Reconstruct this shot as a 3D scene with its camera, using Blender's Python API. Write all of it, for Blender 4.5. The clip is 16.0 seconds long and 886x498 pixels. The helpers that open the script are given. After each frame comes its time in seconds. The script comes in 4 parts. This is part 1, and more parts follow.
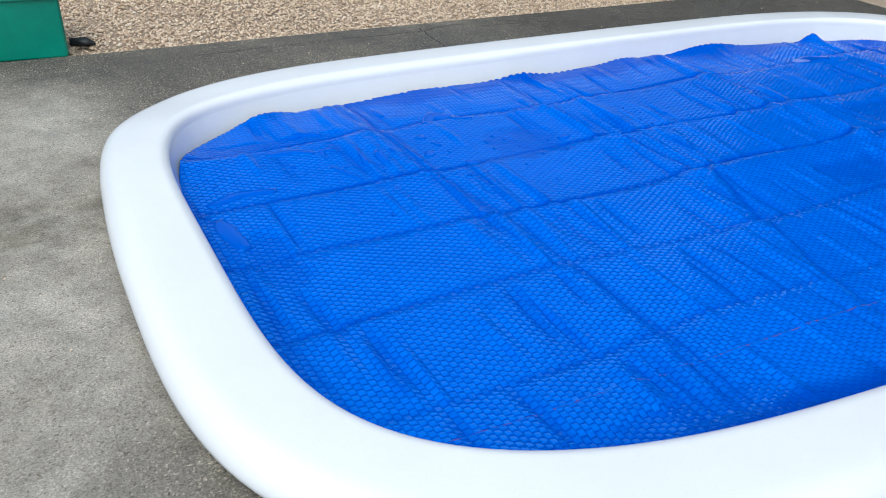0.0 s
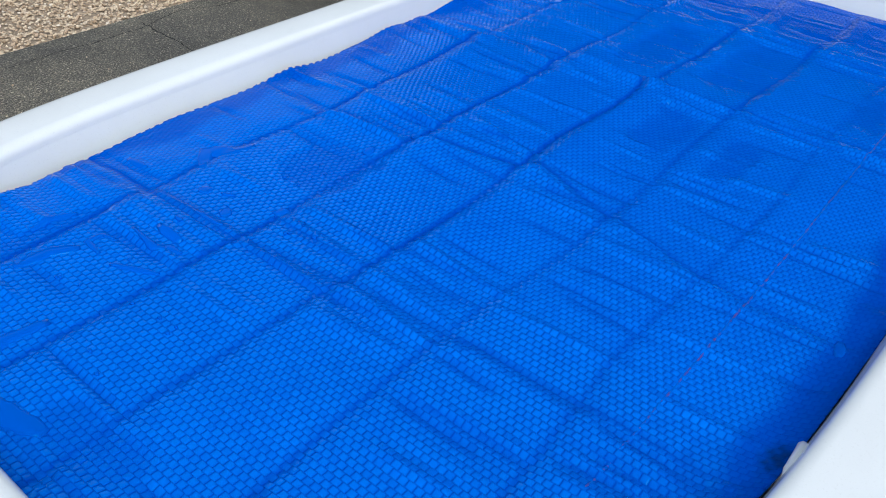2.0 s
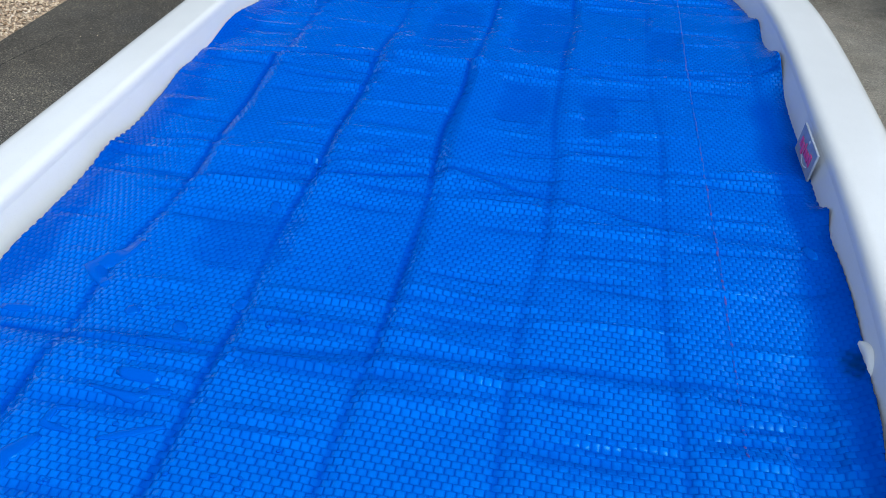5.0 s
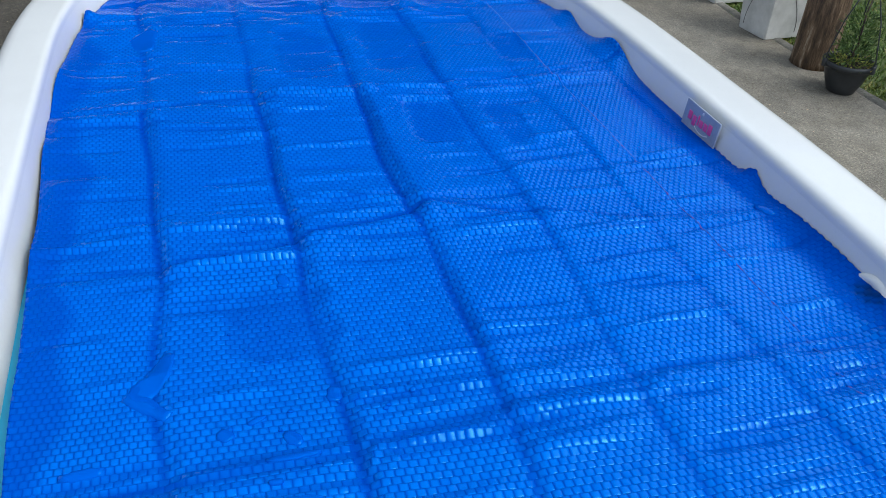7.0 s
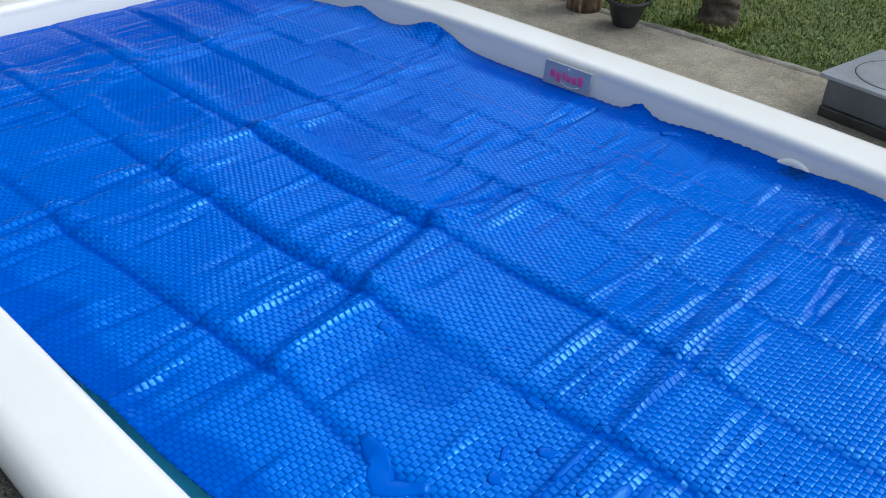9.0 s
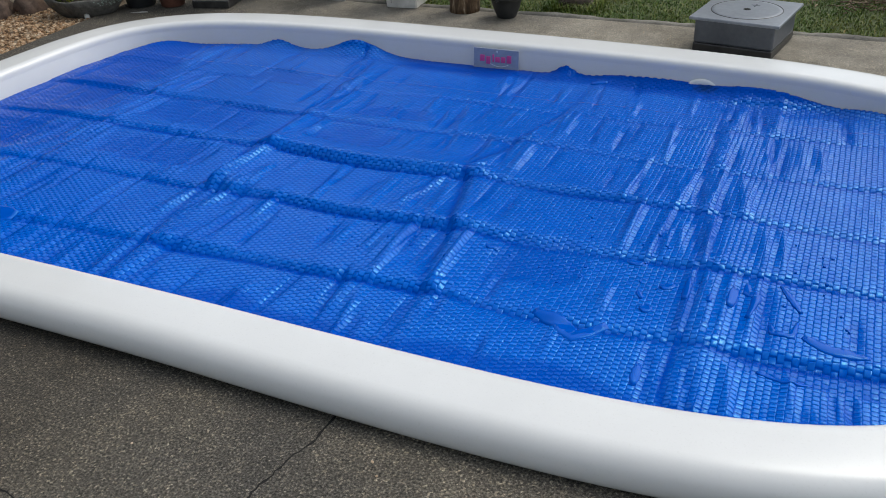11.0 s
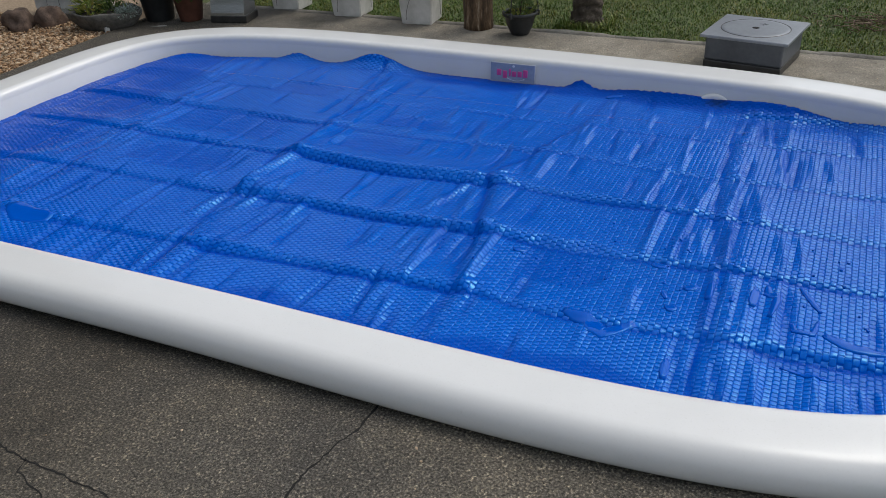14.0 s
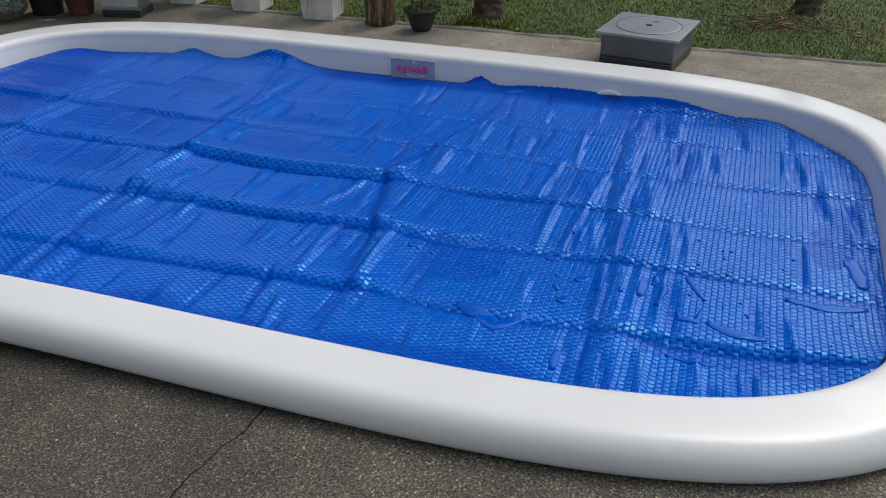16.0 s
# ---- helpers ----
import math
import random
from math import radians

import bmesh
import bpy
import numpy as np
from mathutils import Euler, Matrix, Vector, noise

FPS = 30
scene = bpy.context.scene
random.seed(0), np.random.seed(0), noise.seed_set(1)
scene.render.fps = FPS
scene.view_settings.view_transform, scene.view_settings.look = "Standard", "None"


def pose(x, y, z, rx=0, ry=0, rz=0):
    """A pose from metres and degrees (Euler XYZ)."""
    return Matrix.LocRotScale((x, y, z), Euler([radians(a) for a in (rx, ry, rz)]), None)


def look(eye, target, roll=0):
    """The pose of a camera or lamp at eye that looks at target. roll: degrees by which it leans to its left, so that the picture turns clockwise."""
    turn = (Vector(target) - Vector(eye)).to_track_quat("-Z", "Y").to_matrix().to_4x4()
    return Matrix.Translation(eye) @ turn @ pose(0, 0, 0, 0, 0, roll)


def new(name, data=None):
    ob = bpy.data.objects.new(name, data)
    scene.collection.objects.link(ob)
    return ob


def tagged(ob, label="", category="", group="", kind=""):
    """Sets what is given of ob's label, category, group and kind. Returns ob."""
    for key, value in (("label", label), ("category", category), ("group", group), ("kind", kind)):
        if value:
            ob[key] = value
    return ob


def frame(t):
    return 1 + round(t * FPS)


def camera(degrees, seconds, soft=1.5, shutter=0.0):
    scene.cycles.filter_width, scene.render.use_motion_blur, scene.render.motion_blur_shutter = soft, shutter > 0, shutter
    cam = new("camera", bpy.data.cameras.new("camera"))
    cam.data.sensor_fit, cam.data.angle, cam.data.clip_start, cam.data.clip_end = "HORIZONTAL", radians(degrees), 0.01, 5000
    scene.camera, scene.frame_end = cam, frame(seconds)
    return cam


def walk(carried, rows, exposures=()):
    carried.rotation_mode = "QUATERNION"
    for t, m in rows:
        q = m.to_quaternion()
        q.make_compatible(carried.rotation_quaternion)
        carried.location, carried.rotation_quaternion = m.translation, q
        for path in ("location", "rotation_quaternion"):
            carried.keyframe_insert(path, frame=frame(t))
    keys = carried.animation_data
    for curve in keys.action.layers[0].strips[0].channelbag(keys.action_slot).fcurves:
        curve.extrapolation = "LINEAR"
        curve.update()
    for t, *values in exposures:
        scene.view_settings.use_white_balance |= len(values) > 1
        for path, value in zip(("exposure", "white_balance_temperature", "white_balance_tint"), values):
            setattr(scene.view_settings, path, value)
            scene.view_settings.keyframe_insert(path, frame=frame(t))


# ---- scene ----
cam = camera(56.0, 16.0, soft=0.9)
PATH = [
    (0, (2.798, 0.751, 1.287), (1.902, -0.723, 0.274), 4.5),
    (0.5, (2.607, 0.455, 1.29), (1.583, -0.918, 0.257), 3.2),
    (1, (2.51, 0.247, 1.401), (1.468, -1.004, 0.239), 4.2),
    (1.5, (2.591, 0.136, 1.423), (1.33, -0.9, 0.267), 4.2),
    (2, (2.676, 0.053, 1.427), (1.363, -0.917, 0.272), 4.3),
    (2.5, (2.65, -0.108, 1.405), (1.268, -0.978, 0.25), 5.9),
    (3, (2.661, -0.379, 1.411), (1.219, -1.17, 0.273), 6.7),
    (3.5, (2.813, -0.573, 1.389), (1.243, -1.052, 0.247), 4.3),
    (3.7, (2.862, -0.601, 1.38), (1.287, -1.032, 0.224), 4.7),
    (5.8, (2.824, -1.137, 1.399), (1.164, -1.234, 0.287), 0.9),
    (6, (2.774, -1.248, 1.398), (1.114, -1.261, 0.283), 2.3),
    (6.5, (2.784, -1.579, 1.399), (1.149, -1.289, 0.284), 4.0),
    (7, (2.704, -1.818, 1.41), (1.117, -1.334, 0.293), 3.4),
    (7.5, (2.626, -2.013, 1.451), (1.122, -1.314, 0.332), 3.7),
    (8, (2.517, -2.308, 1.482), (1.236, -1.309, 0.315), 4.6),
    (8.2, (2.427, -2.409, 1.483), (1.158, -1.397, 0.316), 4.1),
    (10.3, (1.878, -3.637, 1.476), (1.066, -2.141, 0.426), -4.3),
    (10.5, (1.861, -3.73, 1.48), (1.056, -2.228, 0.433), -4.2),
    (11, (1.721, -3.932, 1.488), (0.951, -2.407, 0.447), -3.7),
    (11.5, (1.652, -4.03, 1.497), (0.881, -2.5, 0.465), -3.7),
    (12, (1.632, -4.064, 1.498), (0.858, -2.528, 0.477), -3.3),
    (12.5, (1.641, -4.091, 1.493), (0.867, -2.55, 0.481), -3.1),
    (13, (1.652, -4.095, 1.491), (0.878, -2.549, 0.484), -3.0),
    (13.5, (1.657, -4.094, 1.491), (0.888, -2.544, 0.489), -2.9),
    (14, (1.657, -4.087, 1.489), (0.893, -2.532, 0.49), -2.9),
    (14.5, (1.675, -4.075, 1.48), (0.937, -2.507, 0.483), -2.6),
    (15, (1.697, -4.064, 1.474), (1.09, -2.442, 0.472), -0.6),
    (15.5, (1.716, -4.049, 1.472), (1.126, -2.423, 0.468), -0.8),
    (16, (1.729, -4.043, 1.467), (1.145, -2.417, 0.46), -0.8),
]
walk(cam, [(t, look(eye, target, roll)) for t, eye, target, roll in PATH], exposures=[(0, 0.35, 5850, 4), (0.5, 0.15, 5850, 4), (1.2, 0.19, 5850, 3), (2.0, 0.23, 5900, 3), (3.5, 0.27, 5900, 3), (8.2, 0.33, 6100, 3), (10.3, 0.16, 6450, 4), (12.0, -0.10, 6600, 7), (16, -0.12, 6600, 7)])

# ---- world, sun, exposure ----
world = bpy.data.worlds.new("sky")
scene.world = world
world.use_nodes = True
wn, wl = world.node_tree.nodes, world.node_tree.links
sky = wn.new("ShaderNodeTexSky")
sky.sky_type = 'NISHITA'
sky.sun_disc = False
sky.sun_elevation, sky.sun_rotation = radians(54), radians(30)
sky.air_density, sky.dust_density, sky.ozone_density = 1.0, 2.6, 1.0
veil = wn.new("ShaderNodeHueSaturation")                  # thin overcast: a paler, greyer sky
veil.inputs["Saturation"].default_value = 0.5
wl.new(sky.outputs[0], veil.inputs["Color"])
wl.new(veil.outputs[0], wn["Background"].inputs[0])
wn["Background"].inputs[1].default_value = 0.21
sun_data = bpy.data.lights.new("sun", 'SUN')
sun_data.energy, sun_data.angle, sun_data.color = 0.7, radians(32), (1.0, 0.96, 0.90)
sun = new("sun", sun_data)
sun.matrix_world = look((0, 0, 20), (-0.5 * 14.5, -0.87 * 14.5, 0))

GROUND = 0.02


# ---- materials ----
def material(name, base, rough=0.6, metal=0.0):
    m = bpy.data.materials.new(name)
    m.use_nodes = True
    b = m.node_tree.nodes["Principled BSDF"]
    b.inputs["Base Color"].default_value = (*base, 1)
    b.inputs["Roughness"].default_value = rough
    b.inputs["Metallic"].default_value = metal
    return m, m.node_tree.nodes, m.node_tree.links, b


def noise_tex(nodes, links, scale, detail=6, rough=0.6, vec=None, stretch=None):
    co = nodes.new("ShaderNodeTexCoord").outputs["Object"] if vec is None else vec
    if stretch:
        mp = nodes.new("ShaderNodeMapping")
        mp.inputs["Scale"].default_value = stretch
        links.new(co, mp.inputs[0])
        co = mp.outputs[0]
    t = nodes.new("ShaderNodeTexNoise")
    t.inputs["Scale"].default_value, t.inputs["Detail"].default_value, t.inputs["Roughness"].default_value = scale, detail, rough
    links.new(co, t.inputs["Vector"])
    return t.outputs["Fac"]


def ramp(nodes, links, fac, stops):
    r = nodes.new("ShaderNodeValToRGB")
    e = r.color_ramp.elements
    while len(e) < len(stops):
        e.new(0.5)
    for el, (p, c) in zip(e, stops):
        el.position, el.color = p, (*c, 1) if len(c) == 3 else c
    links.new(fac, r.inputs[0])
    return r.outputs[0]


def mix(nodes, links, fac, a, b, kind='MIX'):
    x = nodes.new("ShaderNodeMix")
    x.data_type, x.blend_type = 'RGBA', kind
    for sock, v in ((x.inputs[0], fac), (x.inputs[6], a), (x.inputs[7], b)):
        if hasattr(v, "links"):
            links.new(v, sock)
        elif isinstance(v, (int, float)):
            sock.default_value = v
        else:
            sock.default_value = (*v, 1)
    return x.outputs[2]


def bump(nodes, links, b, height, strength, dist):
    n = nodes.new("ShaderNodeBump")
    n.inputs["Strength"].default_value, n.inputs["Distance"].default_value = strength, dist
    links.new(height, n.inputs["Height"])
    links.new(n.outputs[0], b.inputs["Normal"])
    return n


def speckled(name, stops, scale, big=2.0, big_amount=0.5, rough=0.8, bump_d=0.003, fine=None, metal=0.0):
    """Colour from a ramp over grain, dulled in large soft stains, with relief."""
    m, n, l, b = material(name, stops[0][1], rough, metal)
    g = noise_tex(n, l, scale, 8, 0.7)
    c = ramp(n, l, g, stops)
    s = noise_tex(n, l, big, 5, 0.6)
    st = ramp(n, l, s, [(0.35, (1 - big_amount,) * 3), (0.65, (1.0,) * 3)])
    c = mix(n, l, 1.0, c, st, 'MULTIPLY')
    l.new(c, b.inputs["Base Color"])
    h = noise_tex(n, l, fine or scale * 1.5, 6, 0.7)
    bump(n, l, b, h, 0.7, bump_d)
    return m


# white gel coat, a little dusty
gelcoat, n_, l_, b_ = material("white_gelcoat", (0.8, 0.8, 0.8), 0.22)
d_ = ramp(n_, l_, noise_tex(n_, l_, 3.0, 6, 0.65), [(0.3, (0.70, 0.70, 0.695)), (0.7, (0.74, 0.74, 0.735))])
f_ = ramp(n_, l_, noise_tex(n_, l_, 160, 3, 0.6), [(0.25, (0.93, 0.93, 0.92)), (0.42, (1, 1, 1))])
l_.new(mix(n_, l_, 1.0, d_, f_, 'MULTIPLY'), b_.inputs["Base Color"])
l_.new(ramp(n_, l_, noise_tex(n_, l_, 5, 5), [(0.3, (0.14,) * 3), (0.7, (0.24,) * 3)]), b_.inputs["Roughness"])
bump(n_, l_, b_, noise_tex(n_, l_, 5, 2), 0.04, 0.004)

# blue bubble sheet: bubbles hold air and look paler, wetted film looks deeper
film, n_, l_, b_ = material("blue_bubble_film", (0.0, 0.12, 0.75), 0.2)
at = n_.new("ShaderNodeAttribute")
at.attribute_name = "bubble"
# second mask: wetted film, plus crease shade painted along the folds
wet_shade = n_.new("ShaderNodeAttribute")
wet_shade.attribute_name = "wet_shade"
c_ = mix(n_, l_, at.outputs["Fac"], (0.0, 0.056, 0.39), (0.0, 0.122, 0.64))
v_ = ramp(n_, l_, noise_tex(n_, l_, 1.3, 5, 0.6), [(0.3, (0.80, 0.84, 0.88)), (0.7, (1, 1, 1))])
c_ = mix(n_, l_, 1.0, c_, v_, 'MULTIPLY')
c_ = mix(n_, l_, wet_shade.outputs["Fac"], c_, (0.0, 0.050, 0.39))
# near-black colour for the inlet's shadow under the film
inlet_shade = n_.new("ShaderNodeAttribute")
inlet_shade.attribute_name = "inlet_shade"
c_ = mix(n_, l_, inlet_shade.outputs["Fac"], c_, (0.004, 0.015, 0.05))
l_.new(c_, b_.inputs["Base Color"])
l_.new(ramp(n_, l_, noise_tex(n_, l_, 9, 5), [(0.3, (0.03,) * 3), (0.7, (0.09,) * 3)]), b_.inputs["Roughness"])
b_.inputs["IOR"].default_value = 1.45
b_.inputs["Specular Tint"].default_value = (0.22, 0.85, 1.0, 1)
# the joints lie wet and dull against the water, the blown tops shine
gloss = n_.new("ShaderNodeMapRange")
gloss.inputs["From Min"].default_value, gloss.inputs["From Max"].default_value = 0.55, 1.0
gloss.inputs["To Min"].default_value, gloss.inputs["To Max"].default_value = 0.05, 0.90
l_.new(at.outputs["Fac"], gloss.inputs["Value"])
l_.new(gloss.outputs["Result"], b_.inputs["Specular IOR Level"])
bump(n_, l_, b_, noise_tex(n_, l_, 110, 4, 0.6), 0.04, 0.003)
seam_mat, n_, l_, b_ = material("brown_seam", (0.05, 0.045, 0.30), 0.45)
b_.inputs["Specular Tint"].default_value = (0.0, 0.4, 1.0, 1)
l_.new(ramp(n_, l_, noise_tex(n_, l_, 60, 4), [(0.46, (0.0, 0.09, 0.52)), (0.54, (0.02, 0.065, 0.40)), (0.62, (0.10, 0.05, 0.26))]), b_.inputs["Base Color"])
bump(n_, l_, b_, noise_tex(n_, l_, 120, 3), 0.8, 0.004)

# pool water, its cyan standing in for the lit wall below, and drops
water_mat, n_, l_, b_ = material("pool_water", (0.06, 0.50, 0.78), 0.03)
b_.inputs["Transmission Weight"].default_value, b_.inputs["IOR"].default_value = 0.25, 1.33
bump(n_, l_, b_, noise_tex(n_, l_, 8, 2), 0.1, 0.01)
drop_mat, n_, l_, b_ = material("rain_water_on_film", (0.0, 0.080, 0.50), 0.03)
b_.inputs["Specular Tint"].default_value = (0.2, 0.85, 1.0, 1)
b_.inputs["IOR"].default_value = 1.33

concrete, n_, l_, b_ = material("old_concrete", (0.12, 0.11, 0.1), 0.85)
grain_ = ramp(n_, l_, noise_tex(n_, l_, 150, 8, 0.75), [(0.40, (0.034, 0.031, 0.026)), (0.5, (0.135, 0.122, 0.104)), (0.58, (0.25, 0.23, 0.2)), (0.66, (0.55, 0.52, 0.47))])
stain_ = ramp(n_, l_, noise_tex(n_, l_, 1.1, 6, 0.62), [(0.34, (0.62, 0.62, 0.63)), (0.5, (0.95, 0.92, 0.86)), (0.68, (1.25, 1.2, 1.1))])
mott_ = ramp(n_, l_, noise_tex(n_, l_, 9, 6, 0.7), [(0.35, (0.78, 0.78, 0.77)), (0.65, (1.1, 1.09, 1.06))])
c_ = mix(n_, l_, 1.0, mix(n_, l_, 1.0, grain_, stain_, 'MULTIPLY'), mott_, 'MULTIPLY')
# pale and dark bits of aggregate
vor_ = n_.new("ShaderNodeTexVoronoi")
vor_.inputs["Scale"].default_value = 170
l_.new(n_.new("ShaderNodeTexCoord").outputs["Object"], vor_.inputs["Vector"])
bits_ = ramp(n_, l_, vor_.outputs["Color"], [(0.0, (0.45,) * 3), (0.3, (0.85,) * 3), (0.72, (1.0,) * 3), (0.8, (1.7, 1.65, 1.55)), (1.0, (2.6, 2.5, 2.3))])
c_ = mix(n_, l_, 1.0, c_, bits_, 'MULTIPLY')
# damp, darker stretch of paving towards the gravel end
sep_ = n_.new("ShaderNodeSeparateXYZ")
l_.new(n_.new("ShaderNodeTexCoord").outputs["Object"], sep_.inputs[0])
rng_ = n_.new("ShaderNodeMapRange")
rng_.inputs["From Min"].default_value, rng_.inputs["From Max"].default_value = 0.42, -0.08
l_.new(sep_.outputs["X"], rng_.inputs["Value"])
damp_ = mix(n_, l_, 1.0, rng_.outputs["Result"], ramp(n_, l_, noise_tex(n_, l_, 2.2, 5, 0.65), [(0.3, (0.35,) * 3), (0.6, (1.0,) * 3)]), 'MULTIPLY')
c_ = mix(n_, l_, damp_, c_, mix(n_, l_, 1.0, c_, (0.46, 0.45, 0.44), 'MULTIPLY'))
# sandy, less weathered screed round the end of the pool and on the lawn side
geo_ = n_.new("ShaderNodeAttribute")
geo_.attribute_name = "sandy"
grain2_ = ramp(n_, l_, noise_tex(n_, l_, 210, 8, 0.7), [(0.34, (0.25, 0.225, 0.185)), (0.5, (0.48, 0.44, 0.375)), (0.66, (0.66, 0.61, 0.54))])
blot_ = ramp(n_, l_, noise_tex(n_, l_, 1.5, 8, 0.72), [(0.36, (0.50, 0.48, 0.42)), (0.45, (0.86, 0.83, 0.78)), (0.60, (1.10, 1.08, 1.05))])
c2_ = mix(n_, l_, 1.0, mix(n_, l_, 1.0, grain2_, blot_, 'MULTIPLY'), mott_, 'MULTIPLY')
bits2_ = ramp(n_, l_, vor_.outputs["Color"], [(0.0, (0.5, 0.46, 0.40)), (0.25, (0.9,) * 3), (0.8, (1.0,) * 3), (1.0, (1.3,) * 3)])
c2_ = mix(n_, l_, 1.0, c2_, bits2_, 'MULTIPLY')
l_.new(mix(n_, l_, geo_.outputs["Fac"], c_, c2_), b_.inputs["Base Color"])
bump(n_, l_, b_, noise_tex(n_, l_, 170, 6, 0.75), 1.0, 0.006)

crack_mat, *_ = material("crack_shadow", (0.012, 0.011, 0.01), 0.95)
soil = speckled("soil", [(0.3, (0.05, 0.04, 0.03)), (0.7, (0.14, 0.11, 0.08))], 30, 1.0)
gravel_bed = speckled("gravel_bed", [(0.3, (0.2, 0.145, 0.095)), (0.7, (0.52, 0.4, 0.28))], 60, 1.0, 0.25)
turf = speckled("turf_soil", [(0.3, (0.04, 0.06, 0.012)), (0.7, (0.13, 0.16, 0.035))], 40, 1.5, 0.4)


def pebble_material(name, stops):
    m, n, l, b = material(name, stops[0][1], 0.8)
    g = n.new("ShaderNodeNewGeometry")
    c = ramp(n, l, g.outputs["Random Per Island"], stops)
    c = mix(n, l, 1.0, c, ramp(n, l, noise_tex(n, l, 120, 4), [(0.3, (0.75,) * 3), (0.7, (1.1,) * 3)]), 'MULTIPLY')
    l.new(c, b.inputs["Base Color"])
    return m


pale_pebble = pebble_material("pale_pebble", [(0.0, (0.34, 0.23, 0.14)), (0.3, (0.60, 0.45, 0.30)), (0.6, (0.70, 0.56, 0.40)), (0.9, (0.50, 0.35, 0.23)), (1.0, (0.78, 0.68, 0.55))])
brown_pebble = pebble_material("brown_pebble", [(0.0, (0.13, 0.075, 0.04)), (0.35, (0.34, 0.2, 0.10)), (0.75, (0.46, 0.31, 0.18)), (1.0, (0.56, 0.44, 0.31))])
blade_mat, n_, l_, b_ = material("grass_blade", (0.08, 0.15, 0.02), 0.55)
g_ = n_.new("ShaderNodeNewGeometry")
c_ = ramp(n_, l_, g_.outputs["Random Per Island"], [(0.0, (0.045, 0.085, 0.006)), (0.5, (0.10, 0.17, 0.012)), (0.85, (0.17, 0.23, 0.025)), (1.0, (0.30, 0.25, 0.08))])
p_ = ramp(n_, l_, noise_tex(n_, l_, 2.2, 5, 0.65), [(0.32, (1.1, 0.82, 0.62)), (0.55, (0.70, 0.8, 0.7)), (0.7, (0.44, 0.60, 0.42))])
l_.new(mix(n_, l_, 1.0, c_, p_, 'MULTIPLY'), b_.inputs["Base Color"])
leaf_mat = pebble_material("leaf", [(0.0, (0.03, 0.06, 0.012)), (0.6, (0.07, 0.13, 0.025)), (1.0, (0.15, 0.2, 0.05))])
yellow_leaf = pebble_material("yellow_leaf", [(0.0, (0.10, 0.16, 0.03)), (0.6, (0.30, 0.34, 0.06)), (1.0, (0.45, 0.38, 0.10))])
silver_leaf = pebble_material("silver_leaf", [(0.0, (0.16, 0.2, 0.17)), (1.0, (0.36, 0.42, 0.38))])
twig_mat = pebble_material("dry_twig", [(0.0, (0.08, 0.05, 0.03)), (0.6, (0.2, 0.13, 0.08)), (1.0, (0.36, 0.27, 0.18))])
bark = speckled("bark", [(0.3, (0.03, 0.022, 0.017)), (0.55, (0.10, 0.075, 0.055)), (0.75, (0.22, 0.18, 0.14))], 26, 6, 0.4, 0.9, 0.01)
log_mat, n_, l_, b_ = material("weathered_log", (0.15, 0.1, 0.06), 0.85)
s_ = noise_tex(n_, l_, 9, 8, 0.7, None, (4.5, 4.5, 0.7))
l_.new(ramp(n_, l_, s_, [(0.34, (0.025, 0.016, 0.01)), (0.48, (0.10, 0.06, 0.032)), (0.58, (0.20, 0.13, 0.075)), (0.68, (0.42, 0.34, 0.25))]), b_.inputs["Base Color"])
bump(n_, l_, b_, s_, 1.0, 0.012)
black_plastic = speckled("black_plastic", [(0.3, (0.018, 0.02, 0.022)), (0.7, (0.04, 0.042, 0.045))], 18, 3, 0.3, 0.45, 0.0008)
terracotta = speckled("brown_plastic_pot", [(0.3, (0.13, 0.052, 0.036)), (0.7, (0.21, 0.088, 0.06))], 16, 4, 0.35, 0.6, 0.001)
white_pot = speckled("white_ceramic_pot", [(0.3, (0.52, 0.50, 0.47)), (0.7, (0.74, 0.72, 0.69))], 9, 2.5, 0.25, 0.4, 0.001)
groove_mat, *_ = material("pot_groove", (0.16, 0.15, 0.14), 0.8)
grey_plastic = speckled("grey_plastic", [(0.3, (0.22, 0.24, 0.27)), (0.7, (0.29, 0.31, 0.345))], 40, 4, 0.2, 0.33, 0.0005)
dark_grey = speckled("dark_grey_plastic", [(0.3, (0.085, 0.095, 0.115)), (0.7, (0.125, 0.135, 0.155))], 30, 5, 0.3, 0.42, 0.0008)
wet_dark_shade = speckled("wet_dark_shade_base", [(0.3, (0.02, 0.02, 0.02)), (0.7, (0.06, 0.058, 0.055))], 20, 4, 0.4, 0.35, 0.002)
stone_bowl = speckled("mossy_stone", [(0.3, (0.07, 0.068, 0.06)), (0.7, (0.2, 0.19, 0.17))], 30, 6, 0.5, 0.9, 0.006)
pale_stone = speckled("pale_stone", [(0.3, (0.38, 0.36, 0.32)), (0.7, (0.62, 0.6, 0.55))], 25, 6, 0.3, 0.85, 0.004)
brown_rock = speckled("brown_rock", [(0.3, (0.07, 0.045, 0.035)), (0.7, (0.22, 0.15, 0.11))], 14, 4, 0.4, 0.9, 0.012)
white_tile = speckled("white_tile", [(0.3, (0.55, 0.54, 0.5)), (0.7, (0.72, 0.7, 0.66))], 12, 4, 0.35, 0.5, 0.001)
grout = speckled("grout", [(0.3, (0.16, 0.15, 0.14)), (0.7, (0.26, 0.25, 0.23))], 60, 4, 0.3)
pot_soil = speckled("potting_soil", [(0.3, (0.02, 0.015, 0.01)), (0.7, (0.08, 0.06, 0.045))], 60, 6, 0.3, 0.95, 0.01)
green_sheet = speckled("green_plastic", [(0.3, (0.005, 0.20, 0.135)), (0.7, (0.012, 0.27, 0.18))], 8, 3, 0.25, 0.35, 0.003)
